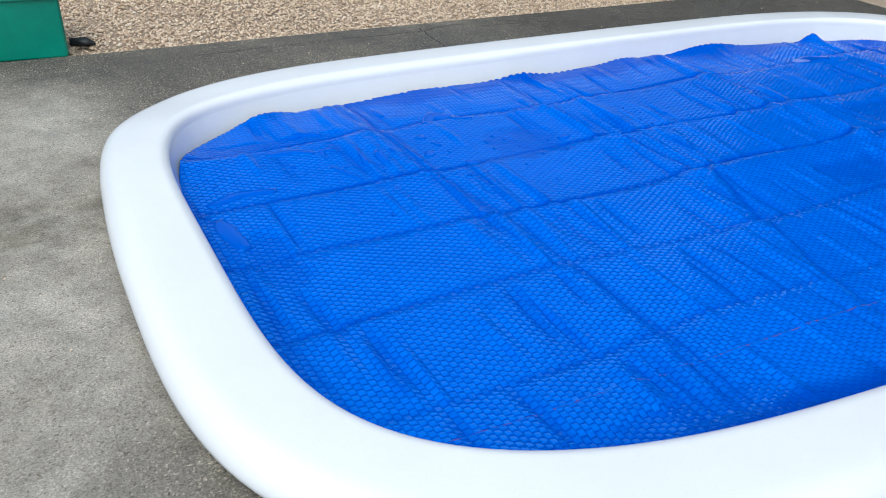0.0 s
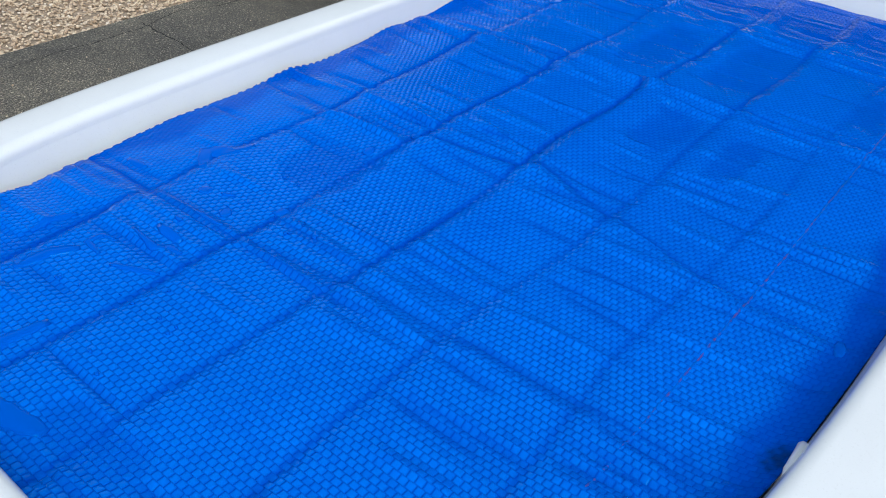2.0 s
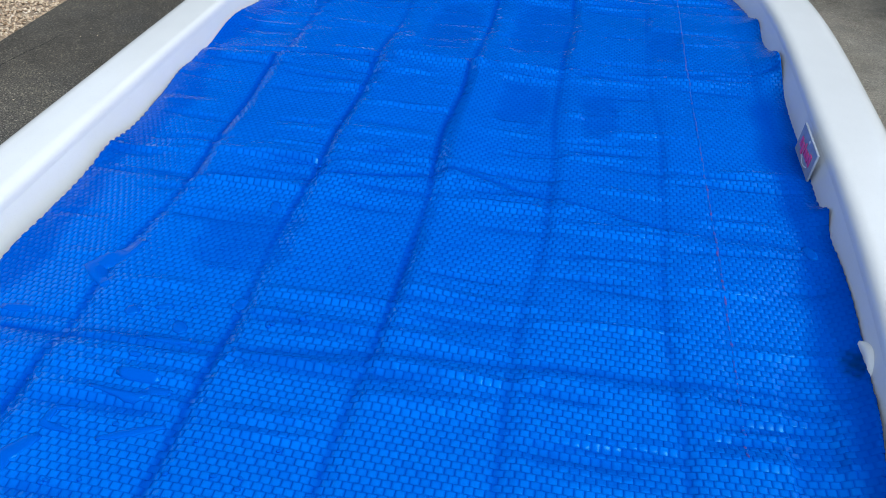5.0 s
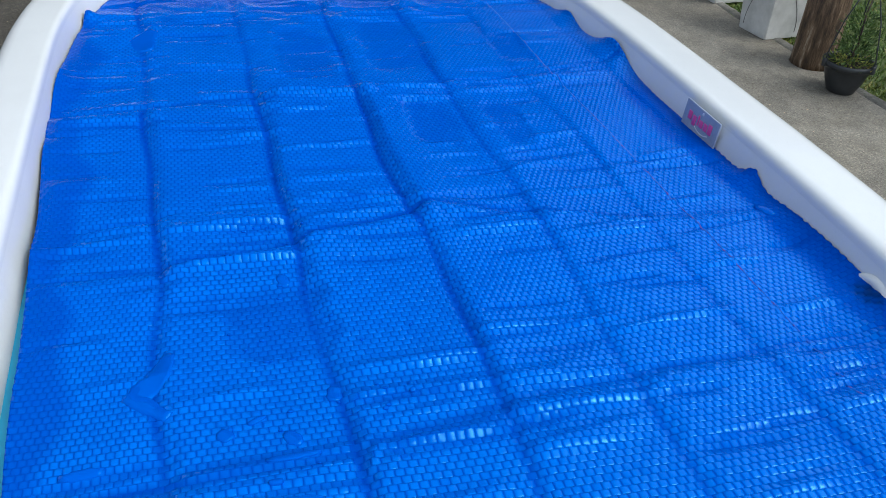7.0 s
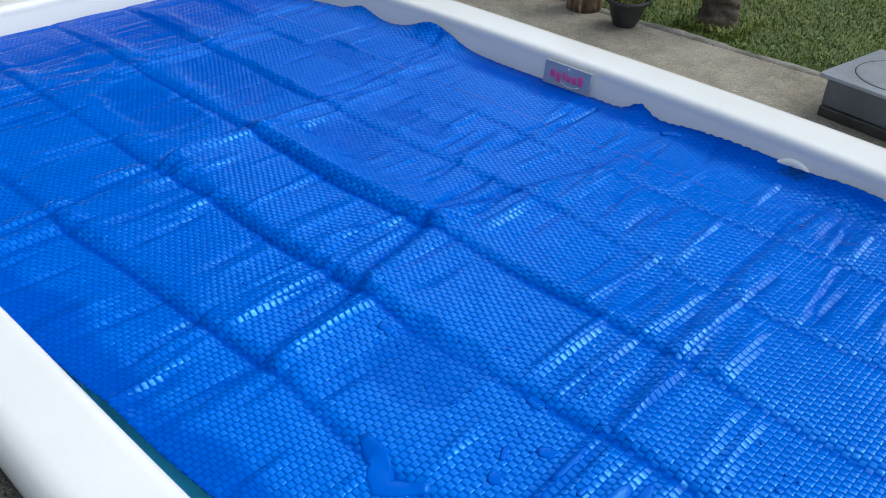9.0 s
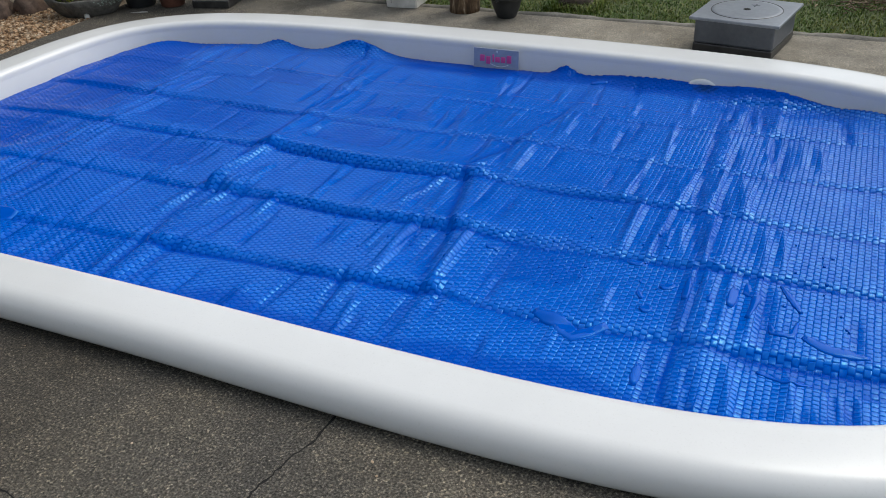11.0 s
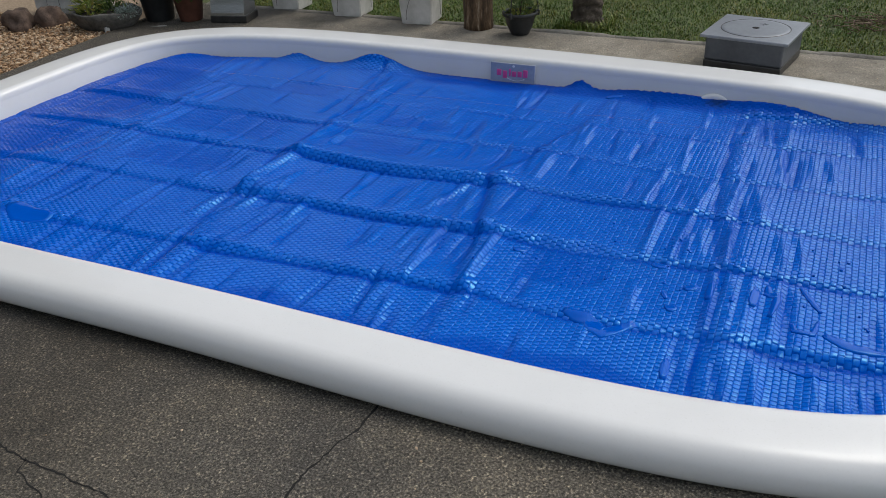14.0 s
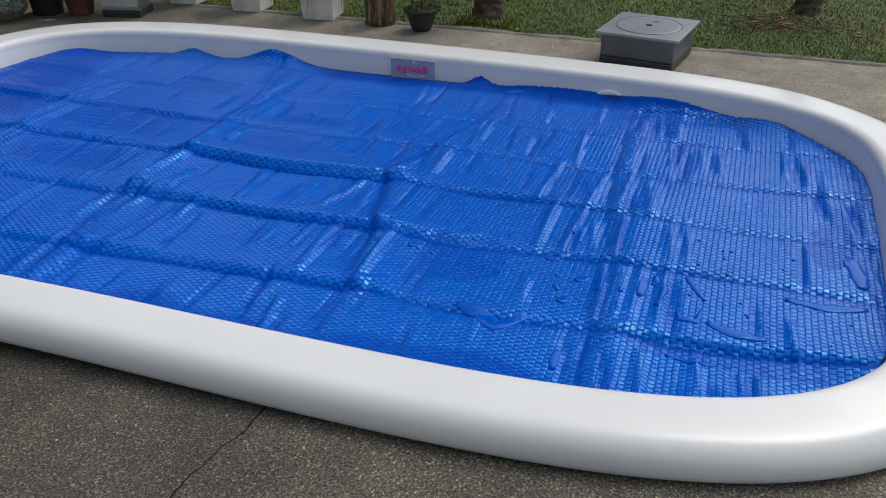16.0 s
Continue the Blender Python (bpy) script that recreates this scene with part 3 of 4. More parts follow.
def cover_height(x, y):
    """Height of the sheet (without its bubbles), and how far wetness and painted crease shade deepen it."""
    h = np.zeros_like(x)
    ls, cs = fold_lines(x), fold_cross(y)
    ci = sum((x > c).astype(int) for c in cs)
    li = sum((y > l).astype(int) for l in ls)
    wob = 0.006 * np.sin(9 * x + 4 * y) + 0.005 * np.sin(17 * y - 8 * x)
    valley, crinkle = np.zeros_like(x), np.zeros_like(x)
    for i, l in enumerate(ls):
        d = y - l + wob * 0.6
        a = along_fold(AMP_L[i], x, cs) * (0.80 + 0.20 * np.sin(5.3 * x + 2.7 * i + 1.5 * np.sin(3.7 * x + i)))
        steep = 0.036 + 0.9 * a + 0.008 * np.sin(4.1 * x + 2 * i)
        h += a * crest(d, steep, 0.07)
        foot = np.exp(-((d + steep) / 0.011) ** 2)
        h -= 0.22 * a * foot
        # the foot of each fold is darkened in colour, as crease shade
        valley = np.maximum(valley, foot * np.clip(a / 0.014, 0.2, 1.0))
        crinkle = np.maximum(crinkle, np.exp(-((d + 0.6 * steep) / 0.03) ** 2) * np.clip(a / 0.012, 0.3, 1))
    for i, c in enumerate(cs):
        d = x - c + 0.5 * wob
        a = along_fold(AMP_C[i], y, ls)
        steep = 0.034 + 0.9 * a + 0.007 * np.sin(7 * y + i)
        h += a * crest(d, steep, 0.055)
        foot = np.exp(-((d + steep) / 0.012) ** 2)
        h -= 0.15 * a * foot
        # cross folds get their crease shade in colour as well
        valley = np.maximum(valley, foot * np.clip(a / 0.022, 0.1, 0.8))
        for l in ls[1:5]:                            # crumpled where folds meet
            star = np.exp(-(d * d + (y - l) ** 2) / 0.0028)
            h += 0.0030 * star * (np.sin(75 * x + 30 * y + 3 * np.sin(40 * y)) + 0.7 * np.sin(110 * y - 55 * x))
    h += 0.0040 * np.sin(6.3 * x + 2.1 * np.sin(2.2 * y)) * np.sin(5.1 * y + 1.3) + 0.0010 * np.sin(14 * x + 5 * y + 2 * np.sin(6 * y))
    h += BULGE[ci, li] * np.minimum(1, np.minimum.reduce([np.abs(y - l) for l in ls]) / 0.12) * np.minimum(1, np.minimum.reduce([np.abs(x - c) for c in cs]) / 0.2)
    for x0, y0, y1, w, a, lean in WRINKLES:
        reach = 4 * w + abs(lean) * (y1 - y0)
        if x.ndim == 2:                             # a grid: take only the block round the wrinkle
            blk = (slice(*np.searchsorted(x[:, 0], [x0 - reach - 0.02, x0 + reach + 0.02])), slice(*np.searchsorted(y[0], [y0 - 0.13, y1 + 0.13])))
        else:
            blk = np.nonzero((np.abs(x - x0) < reach) & (y > y0 - 0.13) & (y < y1 + 0.13))
        xs, ys = x[blk], y[blk]
        if not xs.size:
            continue
        d = (xs - x0 - lean * (ys - (y0 + y1) / 2)) / w
        along = 1 / (1 + np.exp(-(ys - y0) / 0.022)) / (1 + np.exp((ys - y1) / 0.022))
        h[blk] += a * along * np.exp(-d * d)
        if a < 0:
            # hollow wrinkles are darkened in colour too
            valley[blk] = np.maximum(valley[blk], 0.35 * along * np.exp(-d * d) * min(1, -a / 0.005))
    wet_shade = np.zeros_like(x)
    rough_ = 0.5 * np.sin(23 * x + 5 * y + 1.3 * np.sin(31 * y)) + 0.4 * np.sin(41 * x - 17 * y) + 0.3 * np.sin(13 * y + 2)
    for px, py, rx, ry in PATCHES:
        r = ((x - px) / rx) ** 4 + ((y - py) / ry) ** 4 + 0.45 * rough_ * np.sin(5 * px + 9)
        wet_shade = np.maximum(wet_shade, np.clip((1.2 - r) / 1.0, 0, 1))
    h = h * (1 - 0.6 * wet_shade) - 0.004 * wet_shade
    # clinging wet places joined with the painted shade of the creases
    wet_shade = np.maximum(wet_shade * 0.28, valley)
    edge_wave = 0.03 * np.sin(6 * x + 1) + 0.02 * np.sin(17 * x)
    wet_shade = np.maximum(wet_shade, 0.5 * np.clip((-2.27 + edge_wave - y) / 0.05, 0, 1) * np.clip((1.75 - x) / 0.2, 0, 1))
    wet_shade = np.maximum(wet_shade, 0.7 * np.clip((y + 0.16 + 0.5 * edge_wave) / 0.05, 0, 1) * np.clip((x + 0.5) / 0.2, 0, 1))
    wet_shade = np.maximum(wet_shade, 0.55 * np.clip((-1.45 + 2 * edge_wave + 0.15 * rough_ - x) / 0.25, 0, 1))
    crinkle = np.maximum(crinkle, 0.6 * np.exp(-(np.minimum.reduce([np.abs(x - c) for c in cs]) / 0.03) ** 2))
    # the border climbs the wall here and there
    e = inside_amount(x, y, -0.05 + 0.018 * np.clip((-1.9 - y) / 0.3, 0, 1) * np.clip(1 - x, 0, 1))
    gap = np.clip((1 - e) * 1.3, 0, 1)
    rise = np.zeros_like(x)
    for px, w, a in ((-1.95, 0.14, 0.035), (-1.25, 0.10, 0.045), (-0.72, 0.16, 0.075), (0.5, 0.06, 0.045), (0.95, 0.34, 0.040), (1.5, 0.26, 0.052), (1.95, 0.15, 0.04)):
        rise += np.where(y > PY, a * np.exp(-((x - px) / w) ** 2), 0)
    for px, w, a in ((1.85, 0.12, 0.035), (1.1, 0.3, 0.015), (0.55, 0.12, 0.025), (-0.1, 0.12, 0.02), (-0.7, 0.25, 0.04), (-1.5, 0.06, 0.05), (-1.9, 0.2, 0.02)):
        rise += np.where(y < PY, a * np.exp(-((x - px) / w) ** 2), 0)
    rise += np.where(x > 1.8, 0.03 * np.exp(-((y + 1.95) / 0.1) ** 2) + 0.02 * np.exp(-((y + 0.6) / 0.3) ** 2), 0)
    h = h * (0.35 + 0.65 * np.clip(gap / 0.05, 0, 1)) + rise * np.exp(-gap / 0.05)
    return h, wet_shade, crinkle


def build_cover():
    x0, x1, y0, y1 = PX - PA - 0.05, PX + PA + 0.05, PY - PB - 0.08, PY + PB + 0.08
    ni, nj = int((x1 - x0) / CELL_X) * SUB + 1, int((y1 - y0) / CELL_Y) * SUB + 1
    i, j = np.meshgrid(np.arange(ni), np.arange(nj), indexing="ij")
    row = i // SUB
    a, b = i % SUB, j % SUB
    # narrow joints, broad flat bubble tops with rounded borders; every other row is set half a bubble on
    place = np.array([0.0, 0.05, 0.19, 0.81, 0.95])
    place_y = np.array([0.0, 0.095, 0.22, 0.78, 0.905])
    swell = np.array([0.0, 0.62, 1.0, 1.0, 0.62])
    x = x0 + (row + place[a]) * CELL_X
    # the rows pass from one offset to the other within the joint
    y = y0 + (j // SUB + place_y[b] + 0.5 * (row % 2)) * CELL_Y
    dome = np.minimum(np.array([0.35, 0.75, 1.0, 1.0, 0.75])[a], swell[b])
    h, wet_shade, crinkle = cover_height(x, y)
    # no two bubbles are blown quite alike
    g = np.random.default_rng(11)
    full, tip_x, tip_y = g.uniform(0.8, 1.15, (ni, nj)), g.normal(0, 1, (ni, nj)), g.normal(0, 1, (ni, nj))
    cell = (row, j // SUB)
    dome = dome * (full[cell] + 0.05 * tip_x[cell] * (place[a] - 0.5) * 2 + 0.06 * tip_y[cell] * (place[b] - 0.5) * 2)
    seam = np.abs(y - SEAM) < 0.006
    flat = np.where(seam, 0.25, 1 - 0.45 * wet_shade)
    z = 0.004 + h + dome * 0.0019 * flat + crinkle * (g.normal(0, 0.0007, (ni, nj)) + 0.0016 * np.sin(150 * x + 4 * np.sin(60 * y)) * np.sin(95 * y + 3 * x))
    z = np.where(z < -0.018, -0.018 + 0.3 * (z + 0.018), z)          # it floats on the water
    # a little sideways crumple so that the rows are not ruler-straight
    px = x + 0.004 * np.sin(3 * y + 2 * x)
    py = y + 0.005 * np.sin(3.3 * x) + 0.002 * np.sin(8 * x + 2 * y)
    e = inside_amount(px, py, -0.046 + 0.018 * np.clip((-1.9 - py) / 0.3, 0, 1) * np.clip(1 - px, 0, 1))
    out = e > 1
    px, py = np.where(out, PX + (px - PX) / e, px), np.where(out, PY + (py - PY) / e, py)
    he, *_ = cover_height(px[out], py[out])
    z[out] = np.maximum(he, -0.02)
    south = np.clip((-2.05 - py) / 0.33, 0, 1)
    py = py + south * (0.058 * np.clip((px + 0.3) / 1.3, 0, 1) - 0.055 * np.clip((0.3 - px) / 2.0, 0, 1)) - 0.018 * np.clip((px - 0.2) / 1.3, 0, 1) * np.clip((py + 0.55) / 0.45, 0, 1)
    keep = (~out[:-1, :-1]) | (~out[1:, :-1]) | (~out[:-1, 1:]) | (~out[1:, 1:])
    idx = np.arange(ni * nj).reshape(ni, nj)
    faces = np.stack([idx[:-1, :-1], idx[1:, :-1], idx[1:, 1:], idx[:-1, 1:]], axis=-1)[keep]
    used = np.unique(faces)
    back = np.zeros(ni * nj, dtype=np.int64)
    back[used] = np.arange(len(used))
    verts = np.c_[px.ravel()[used], py.ravel()[used], z.ravel()[used]]
    # shadow of the inlet beneath the film, painted on as a dark blot
    inlet_shade = 0.7 * np.clip(1.3 - 1.2 * np.hypot((px - 1.20) / 0.07, (py + 0.075) / 0.04) + 0.35 * np.sin(140 * px) * np.sin(170 * py), 0, 1)
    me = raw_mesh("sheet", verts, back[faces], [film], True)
    for nm, val in (("bubble", np.clip(1 - 0.6 * wet_shade, 0, 1) * np.clip(dome, 0, 1)), ("wet_shade", wet_shade), ("inlet_shade", inlet_shade)):
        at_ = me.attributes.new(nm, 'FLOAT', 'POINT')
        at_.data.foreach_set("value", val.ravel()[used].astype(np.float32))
    return me


cover = thing("pool_cover", PX, PY, 0.0, 0, "creased blue bubble-film solar cover floating on the pool", "pool cover")
sheet = new("sheet", build_cover())
sheet.parent = cover
sheet.matrix_parent_inverse = Matrix.Translation((-PX, -PY, 0))
# welded seam along the sheet
bm = bmesh.new()
last = None
for x in np.arange(-2.05, 2.16, 0.012):
    yc = SEAM + 0.004 * math.sin(2.3 * x)
    ys = yc + np.array([-0.0035, -0.001, 0.001, 0.0035]) + 0.001 * math.sin(40 * x)
    hh, *_ = cover_height(np.full(4, x), ys)
    row_ = [bm.verts.new((x - PX, yy - PY, 0.0055 + float(h1) + up + 0.0012 * noise.noise((x * 60, yy * 60, 0)))) for yy, h1, up in zip(ys, hh, (-0.001, 0.0003, 0.0003, -0.001))]
    if last:
        for q in range(3):
            bm.faces.new((last[q], row_[q], row_[q + 1], last[q + 1]))
    last = row_
bmesh.ops.recalc_face_normals(bm, faces=bm.faces[:])
part("seam", bm, seam_mat, cover, "brownish welded seam")


# rain water lying on the cover: an outline round a bent spine
def puddle(spine, width, seed, height=0.003):
    r = random.Random(seed)
    pts = [Vector((x, y, 0)) for x, y in spine]
    if len(pts) == 1:
        pts = [pts[0] - Vector((width * 0.3, 0, 0)), pts[0] + Vector((width * 0.3, 0, 0))]
    dense = []
    for a, b in zip(pts, pts[1:]):
        for k in range(6):
            dense.append(a.lerp(b, k / 6))
    dense.append(pts[-1])
    left, right = [], []
    for k, p in enumerate(dense):
        d = (dense[min(k + 1, len(dense) - 1)] - dense[max(k - 1, 0)]).normalized()
        nrm = Vector((-d.y, d.x, 0))
        f = k / (len(dense) - 1)
        w = width * (0.25 + 0.75 * math.sin(math.pi * min(max(f, 0.04), 0.96)) ** 0.5) * r.uniform(0.85, 1.15)
        left.append(p + nrm * w * 0.5)
        right.append(p - nrm * w * 0.5)
    bm = bmesh.new()

    def lay(p, up):
        hh, *_ = cover_height(np.array([p.x]), np.array([p.y]))
        return bm.verts.new((p.x, p.y, 0.004 + float(hh[0]) + up))
    cols = []
    for a, b in zip(left, right):
        cols.append([lay(a.lerp(b, s), u) for s, u in ((0, 0.0), (0.05, 0.0036), (0.18, 0.0046 + 0.3 * height), (0.5, 0.0046 + 0.4 * height), (0.82, 0.0046 + 0.3 * height), (0.95, 0.0036), (1, 0.0))])
    for c0, c1 in zip(cols, cols[1:]):
        for k in range(6):
            bm.faces.new((c0[k], c1[k], c1[k + 1], c0[k + 1]))
    for c in (cols[0], cols[-1]):
        bm.faces.new(c)
    bmesh.ops.recalc_face_normals(bm, faces=bm.faces[:])
    return tagged(part("puddle", bm, drop_mat), "small puddle of clear rain water on the blue cover", "puddle", "puddles on the cover")


PUDDLES = [([(-1.28, -2.08), (-1.18, -2.12), (-1.05, -2.10)], 0.11), ([(0.76, -1.70), (0.81, -1.69)], 0.035), ([(1.23, -1.62), (1.28, -1.63)], 0.04), ([(1.36, -1.75), (1.40, -1.72)], 0.04), ([(1.33, -1.89), (1.36, -1.87)], 0.045),
           ([(1.04, -2.00), (1.13, -2.03), (1.18, -2.08), (1.26, -2.00)], 0.06), ([(1.44, -1.80), (1.435, -1.68)], 0.026), ([(1.57, -1.80), (1.575, -1.69)], 0.035),
           ([(1.605, -1.65), (1.61, -1.70), (1.64, -1.72), (1.625, -1.84)], 0.032), ([(1.70, -1.62), (1.73, -1.68), (1.765, -1.75)], 0.024), ([(1.69, -1.84), (1.70, -1.88), (1.75, -1.88), (1.76, -1.81)], 0.022),
           ([(1.78, -1.87), (1.85, -1.91), (1.95, -1.91)], 0.045), ([(2.00, -1.655), (2.12, -1.67), (2.24, -1.63)], 0.045), ([(2.20, -1.33), (2.225, -1.42), (2.235, -1.52)], 0.065), ([(1.68, -2.05), (1.75, -2.07), (1.82, -2.06)], 0.025),
           ([(1.39, -2.22), (1.385, -2.13)], 0.03), ([(1.32, -1.83), (1.30, -1.79)], 0.018), ([(0.66, -0.10), (0.74, -0.085)], 0.03), ([(1.51, -1.80), (1.51, -1.77)], 0.02)]
for k, (spine, width) in enumerate(PUDDLES):
    puddle(spine, width, k)
r_ = random.Random(3)
for k in range(70):
    cx, cy = r_.choice([(0.15, -1.75), (1.1, -1.75), (2.0, -1.75), (1.3, -1.5), (0.55, -1.75), (1.95, -1.4)])
    puddle([(cx + r_.gauss(0, 0.18), cy + r_.gauss(0, 0.08))], r_.uniform(0.008, 0.018), 100 + k, 0.002)

# ---- sign on the inner wall ----
sign = thing("sign", 0.125, 0.0, 0.055, 0, "small grey plate with pink and pale shapes on the pool wall", "sign")
part("plate", box_bm(0.252, 0.008, 0.112, 0.002, -0.056), sign_grey, sign, smooth=False)
for k, (w, hgt, z0) in enumerate([(0.026, 0.034, 0.0), (0.024, 0.040, -0.012), (0.010, 0.040, 0.0), (0.026, 0.028, 0.0), (0.024, 0.030, 0.0), (0.026, 0.040, 0.0)]):
    x0 = -0.088 + (0, 0.034, 0.062, 0.086, 0.118, 0.150)[k] + 0.012
    bm = box_bm(w, 0.003, hgt, 0.0014, z0 - 0.012, (x0, -0.0052))
    part("bar", bm, sign_pink, sign, "pink bar")
bm = tube_bm([(-0.03 + 0.10 * f, -0.0045, -0.022 - 0.012 * math.sin(math.pi * f)) for f in np.linspace(0, 1, 9)], 0.0022, 6)
part("swoosh", bm, sign_pale, sign, "pale curved stroke")
bm = lathe_bm([(0, 0.002), (0.006, 0.0015), (0.007, 0)], 12)
dot = part("dot", bm, sign_pale, sign, "pale round dot")
dot.matrix_basis = pose(0.005, -0.004, 0.042, 90, 0, 0)
sign.matrix_basis = pose(0.125, -0.016, 0.052, -6, 0, -1)

# ---- grey equipment box ----
hatch = thing("equipment_box", 1.265, 0.66, GROUND, -9.5, "grey plastic pool equipment box with a round lid, on the paving", "equipment box")
# dark slab in place of the shadow that the body stands on
part("base", box_bm(0.405, 0.41, 0.045, 0.006), wet_dark_shade, hatch, "dark base standing in for the shadow under the body", False)
part("body", box_bm(0.405, 0.40, 0.125, 0.01, 0.045), dark_grey, hatch, smooth=False)
part("top_plate", box_bm(0.455, 0.455, 0.016, 0.004, 0.168), grey_plastic, hatch, smooth=False)
lid = part("lid", lathe_bm([(0, 0.186), (0.155, 0.186), (0.172, 0.1862), (0.175, 0.1845)], 64), grey_plastic, hatch)
bm = lathe_bm([(0.1755, 0.1842), (0.1765, 0.186), (0.180, 0.186), (0.181, 0.1842)], 64)
part("groove", bm, wet_dark_shade, lid, "dark ring round the lid")
part("hole", lathe_bm([(0, 0.1872), (0.018, 0.1872), (0.019, 0.1862)], 24), crack_mat, lid, "dark finger hole")
for rz in (0, 90):
    p_ = part("cross_mark", box_bm(0.045, 0.008, 0.001, 0, 0.1862), dark_grey, lid, "dark cross mark", False)
    p_.matrix_basis = pose(0.02, 0.085, 0, 0, 0, rz)

# ---- pots, planters and logs ----
def white_planter(x, y, rz, label):
    e = thing("square_planter", x, y, GROUND, rz, label, "planter", "white planters along the lawn")
    bm = bmesh.new()
    prof = [(0.101, 0), (0.105, 0.004), (0.131, 0.40), (0.143, 0.405), (0.145, 0.43), (0.132, 0.432), (0.126, 0.40), (0.112, 0.34)]
    rings = []
    for r, z in prof:
        c = 0.008
        pts = []
        for sx, sy in ((1, 1), (-1, 1), (-1, -1), (1, -1)):
            a, b = (sx * (r - c), sy * r), (sx * r, sy * (r - c))
            pts += [b, a] if sx * sy > 0 else [a, b]
        rings.append([bm.verts.new((px, py, z)) for px, py in pts])
    for r0, r1 in zip(rings, rings[1:]):
        for k in range(8):
            bm.faces.new((r0[k], r0[(k + 1) % 8], r1[(k + 1) % 8], r1[k]))
    bm.faces.new(rings[0][::-1])
    bmesh.ops.recalc_face_normals(bm, faces=bm.faces[:])
    part("pot", bm, white_pot, e, smooth=False)
    for side in range(4):
        pts = []
        for f in np.linspace(0, 1, 12):
            z = 0.03 + 0.33 * f
            half = 0.1055 + 0.026 * z / 0.4
            u = (0.07 * math.cos(2.6 * f)) * (1 if side % 2 else -1)
            pts.append((u, -half + 0.0005, z))
        g = part("groove", tube_bm(pts, 0.0022, 5), groove_mat, e, "dark curved groove")
        g.matrix_basis = pose(0, 0, 0, 0, 0, 90 * side)
    bm = bmesh.new()
    bmesh.ops.create_grid(bm, x_segments=6, y_segments=6, size=0.116)
    for v in bm.verts:
        v.co.z = 0.36 + 0.008 * noise.noise(v.co * 30)
    part("soil", bm, pot_soil, e)
    return e


white_planter(-0.89, 0.955, 5, "white square tapered planter with curved grooves")
white_planter(-1.455, 1.01, 4, "white square tapered planter with curved grooves")
white_planter(-1.99, 1.05, 4, "white square tapered planter with curved grooves")


def leaves_bm(count, center, radius, size, seed, up=0.5, narrow=0.35):
    r = random.Random(seed)
    bm = bmesh.new()
    for _ in range(count):
        a, el = r.uniform(0, 2 * math.pi), r.uniform(-0.2, 1.3)
        rad = radius * r.uniform(0.35, 1)
        p = Vector(center) + Vector((math.cos(a) * math.cos(el), math.sin(a) * math.cos(el), math.sin(el) * up)) * rad
        d = Vector((math.cos(a) * r.uniform(.4, 1), math.sin(a) * r.uniform(.4, 1), r.uniform(-0.3, 0.8))).normalized()
        s = d.cross(Vector((0, 0, 1)))
        s = (s.normalized() if s.length > 0.1 else Vector((1, 0, 0))) * narrow
        L = size * r.uniform(0.6, 1.3)
        up_ = d.cross(s).normalized() * 0.12
        v = [bm.verts.new(p), bm.verts.new(p + L * (0.5 * d + 0.5 * s)), bm.verts.new(p + L * d - L * up_), bm.verts.new(p + L * (0.5 * d - 0.5 * s)), bm.verts.new(p + L * 0.5 * d + L * up_)]
        for q in ((0, 1, 4), (1, 2, 4), (2, 3, 4), (3, 0, 4)):
            bm.faces.new([v[k] for k in q])
    return bm


# log stump
def log_stump(x, y, r, h):
    e = thing("log_stump", x, y, GROUND, 15, "upright weathered log with peeling grey-brown bark", "log")
    bm = bmesh.new()
    rings = []
    for k in range(17):
        z = h * k / 16
        rings.append([bm.verts.new(((r + 0.006 * noise.noise((math.cos(a) * 4, math.sin(a) * 4, z * 3)) + 0.004 * noise.noise((math.cos(a) * 14, math.sin(a) * 14, z * 4))) * math.cos(a) * (1.04 if k == 0 else 1),
                                    (r + 0.006 * noise.noise((math.cos(a) * 4, math.sin(a) * 4, z * 3)) + 0.004 * noise.noise((math.cos(a) * 14, math.sin(a) * 14, z * 4))) * math.sin(a), z)) for a in np.linspace(0, 2 * math.pi, 40, endpoint=False)])
    for r0, r1 in zip(rings, rings[1:]):
        for k in range(40):
            bm.faces.new((r0[k], r0[(k + 1) % 40], r1[(k + 1) % 40], r1[k]))
    bm.faces.new(rings[-1])
    bm.faces.new(rings[0][::-1])
    part("trunk", bm, log_mat, e)


log_stump(-0.455, 0.905, 0.094, 0.55)

# hanging pot standing on the paving
hang = thing("hanging_pot", -0.145, 0.835, GROUND, 20, "black plastic hanging pot with wire hanger and a leafy plant", "plant pot")
part("pot", lathe_bm([(0, 0.004), (0.052, 0.0), (0.058, 0.004), (0.078, 0.05), (0.094, 0.105), (0.104, 0.118), (0.110, 0.122), (0.111, 0.140), (0.106, 0.143), (0.100, 0.136), (0.096, 0.115)], 40), black_plastic, hang)
part("soil", lathe_bm([(0, 0.128), (0.06, 0.126), (0.098, 0.118)], 24), pot_soil, hang)
for a in (0, 120, 240):
    ca, sa = math.cos(radians(a)), math.sin(radians(a))
    part("hanger", tube_bm([(0.108 * ca, 0.108 * sa, 0.12), (0.112 * ca, 0.112 * sa, 0.17), (0.08 * ca, 0.08 * sa, 0.32), (0.0, 0.0, 0.52)], 0.003, 6), black_plastic, hang)
    part("clip", box_bm(0.018, 0.018, 0.035, 0.004, 0.115, (0.112 * ca, 0.112 * sa)), black_plastic, hang)
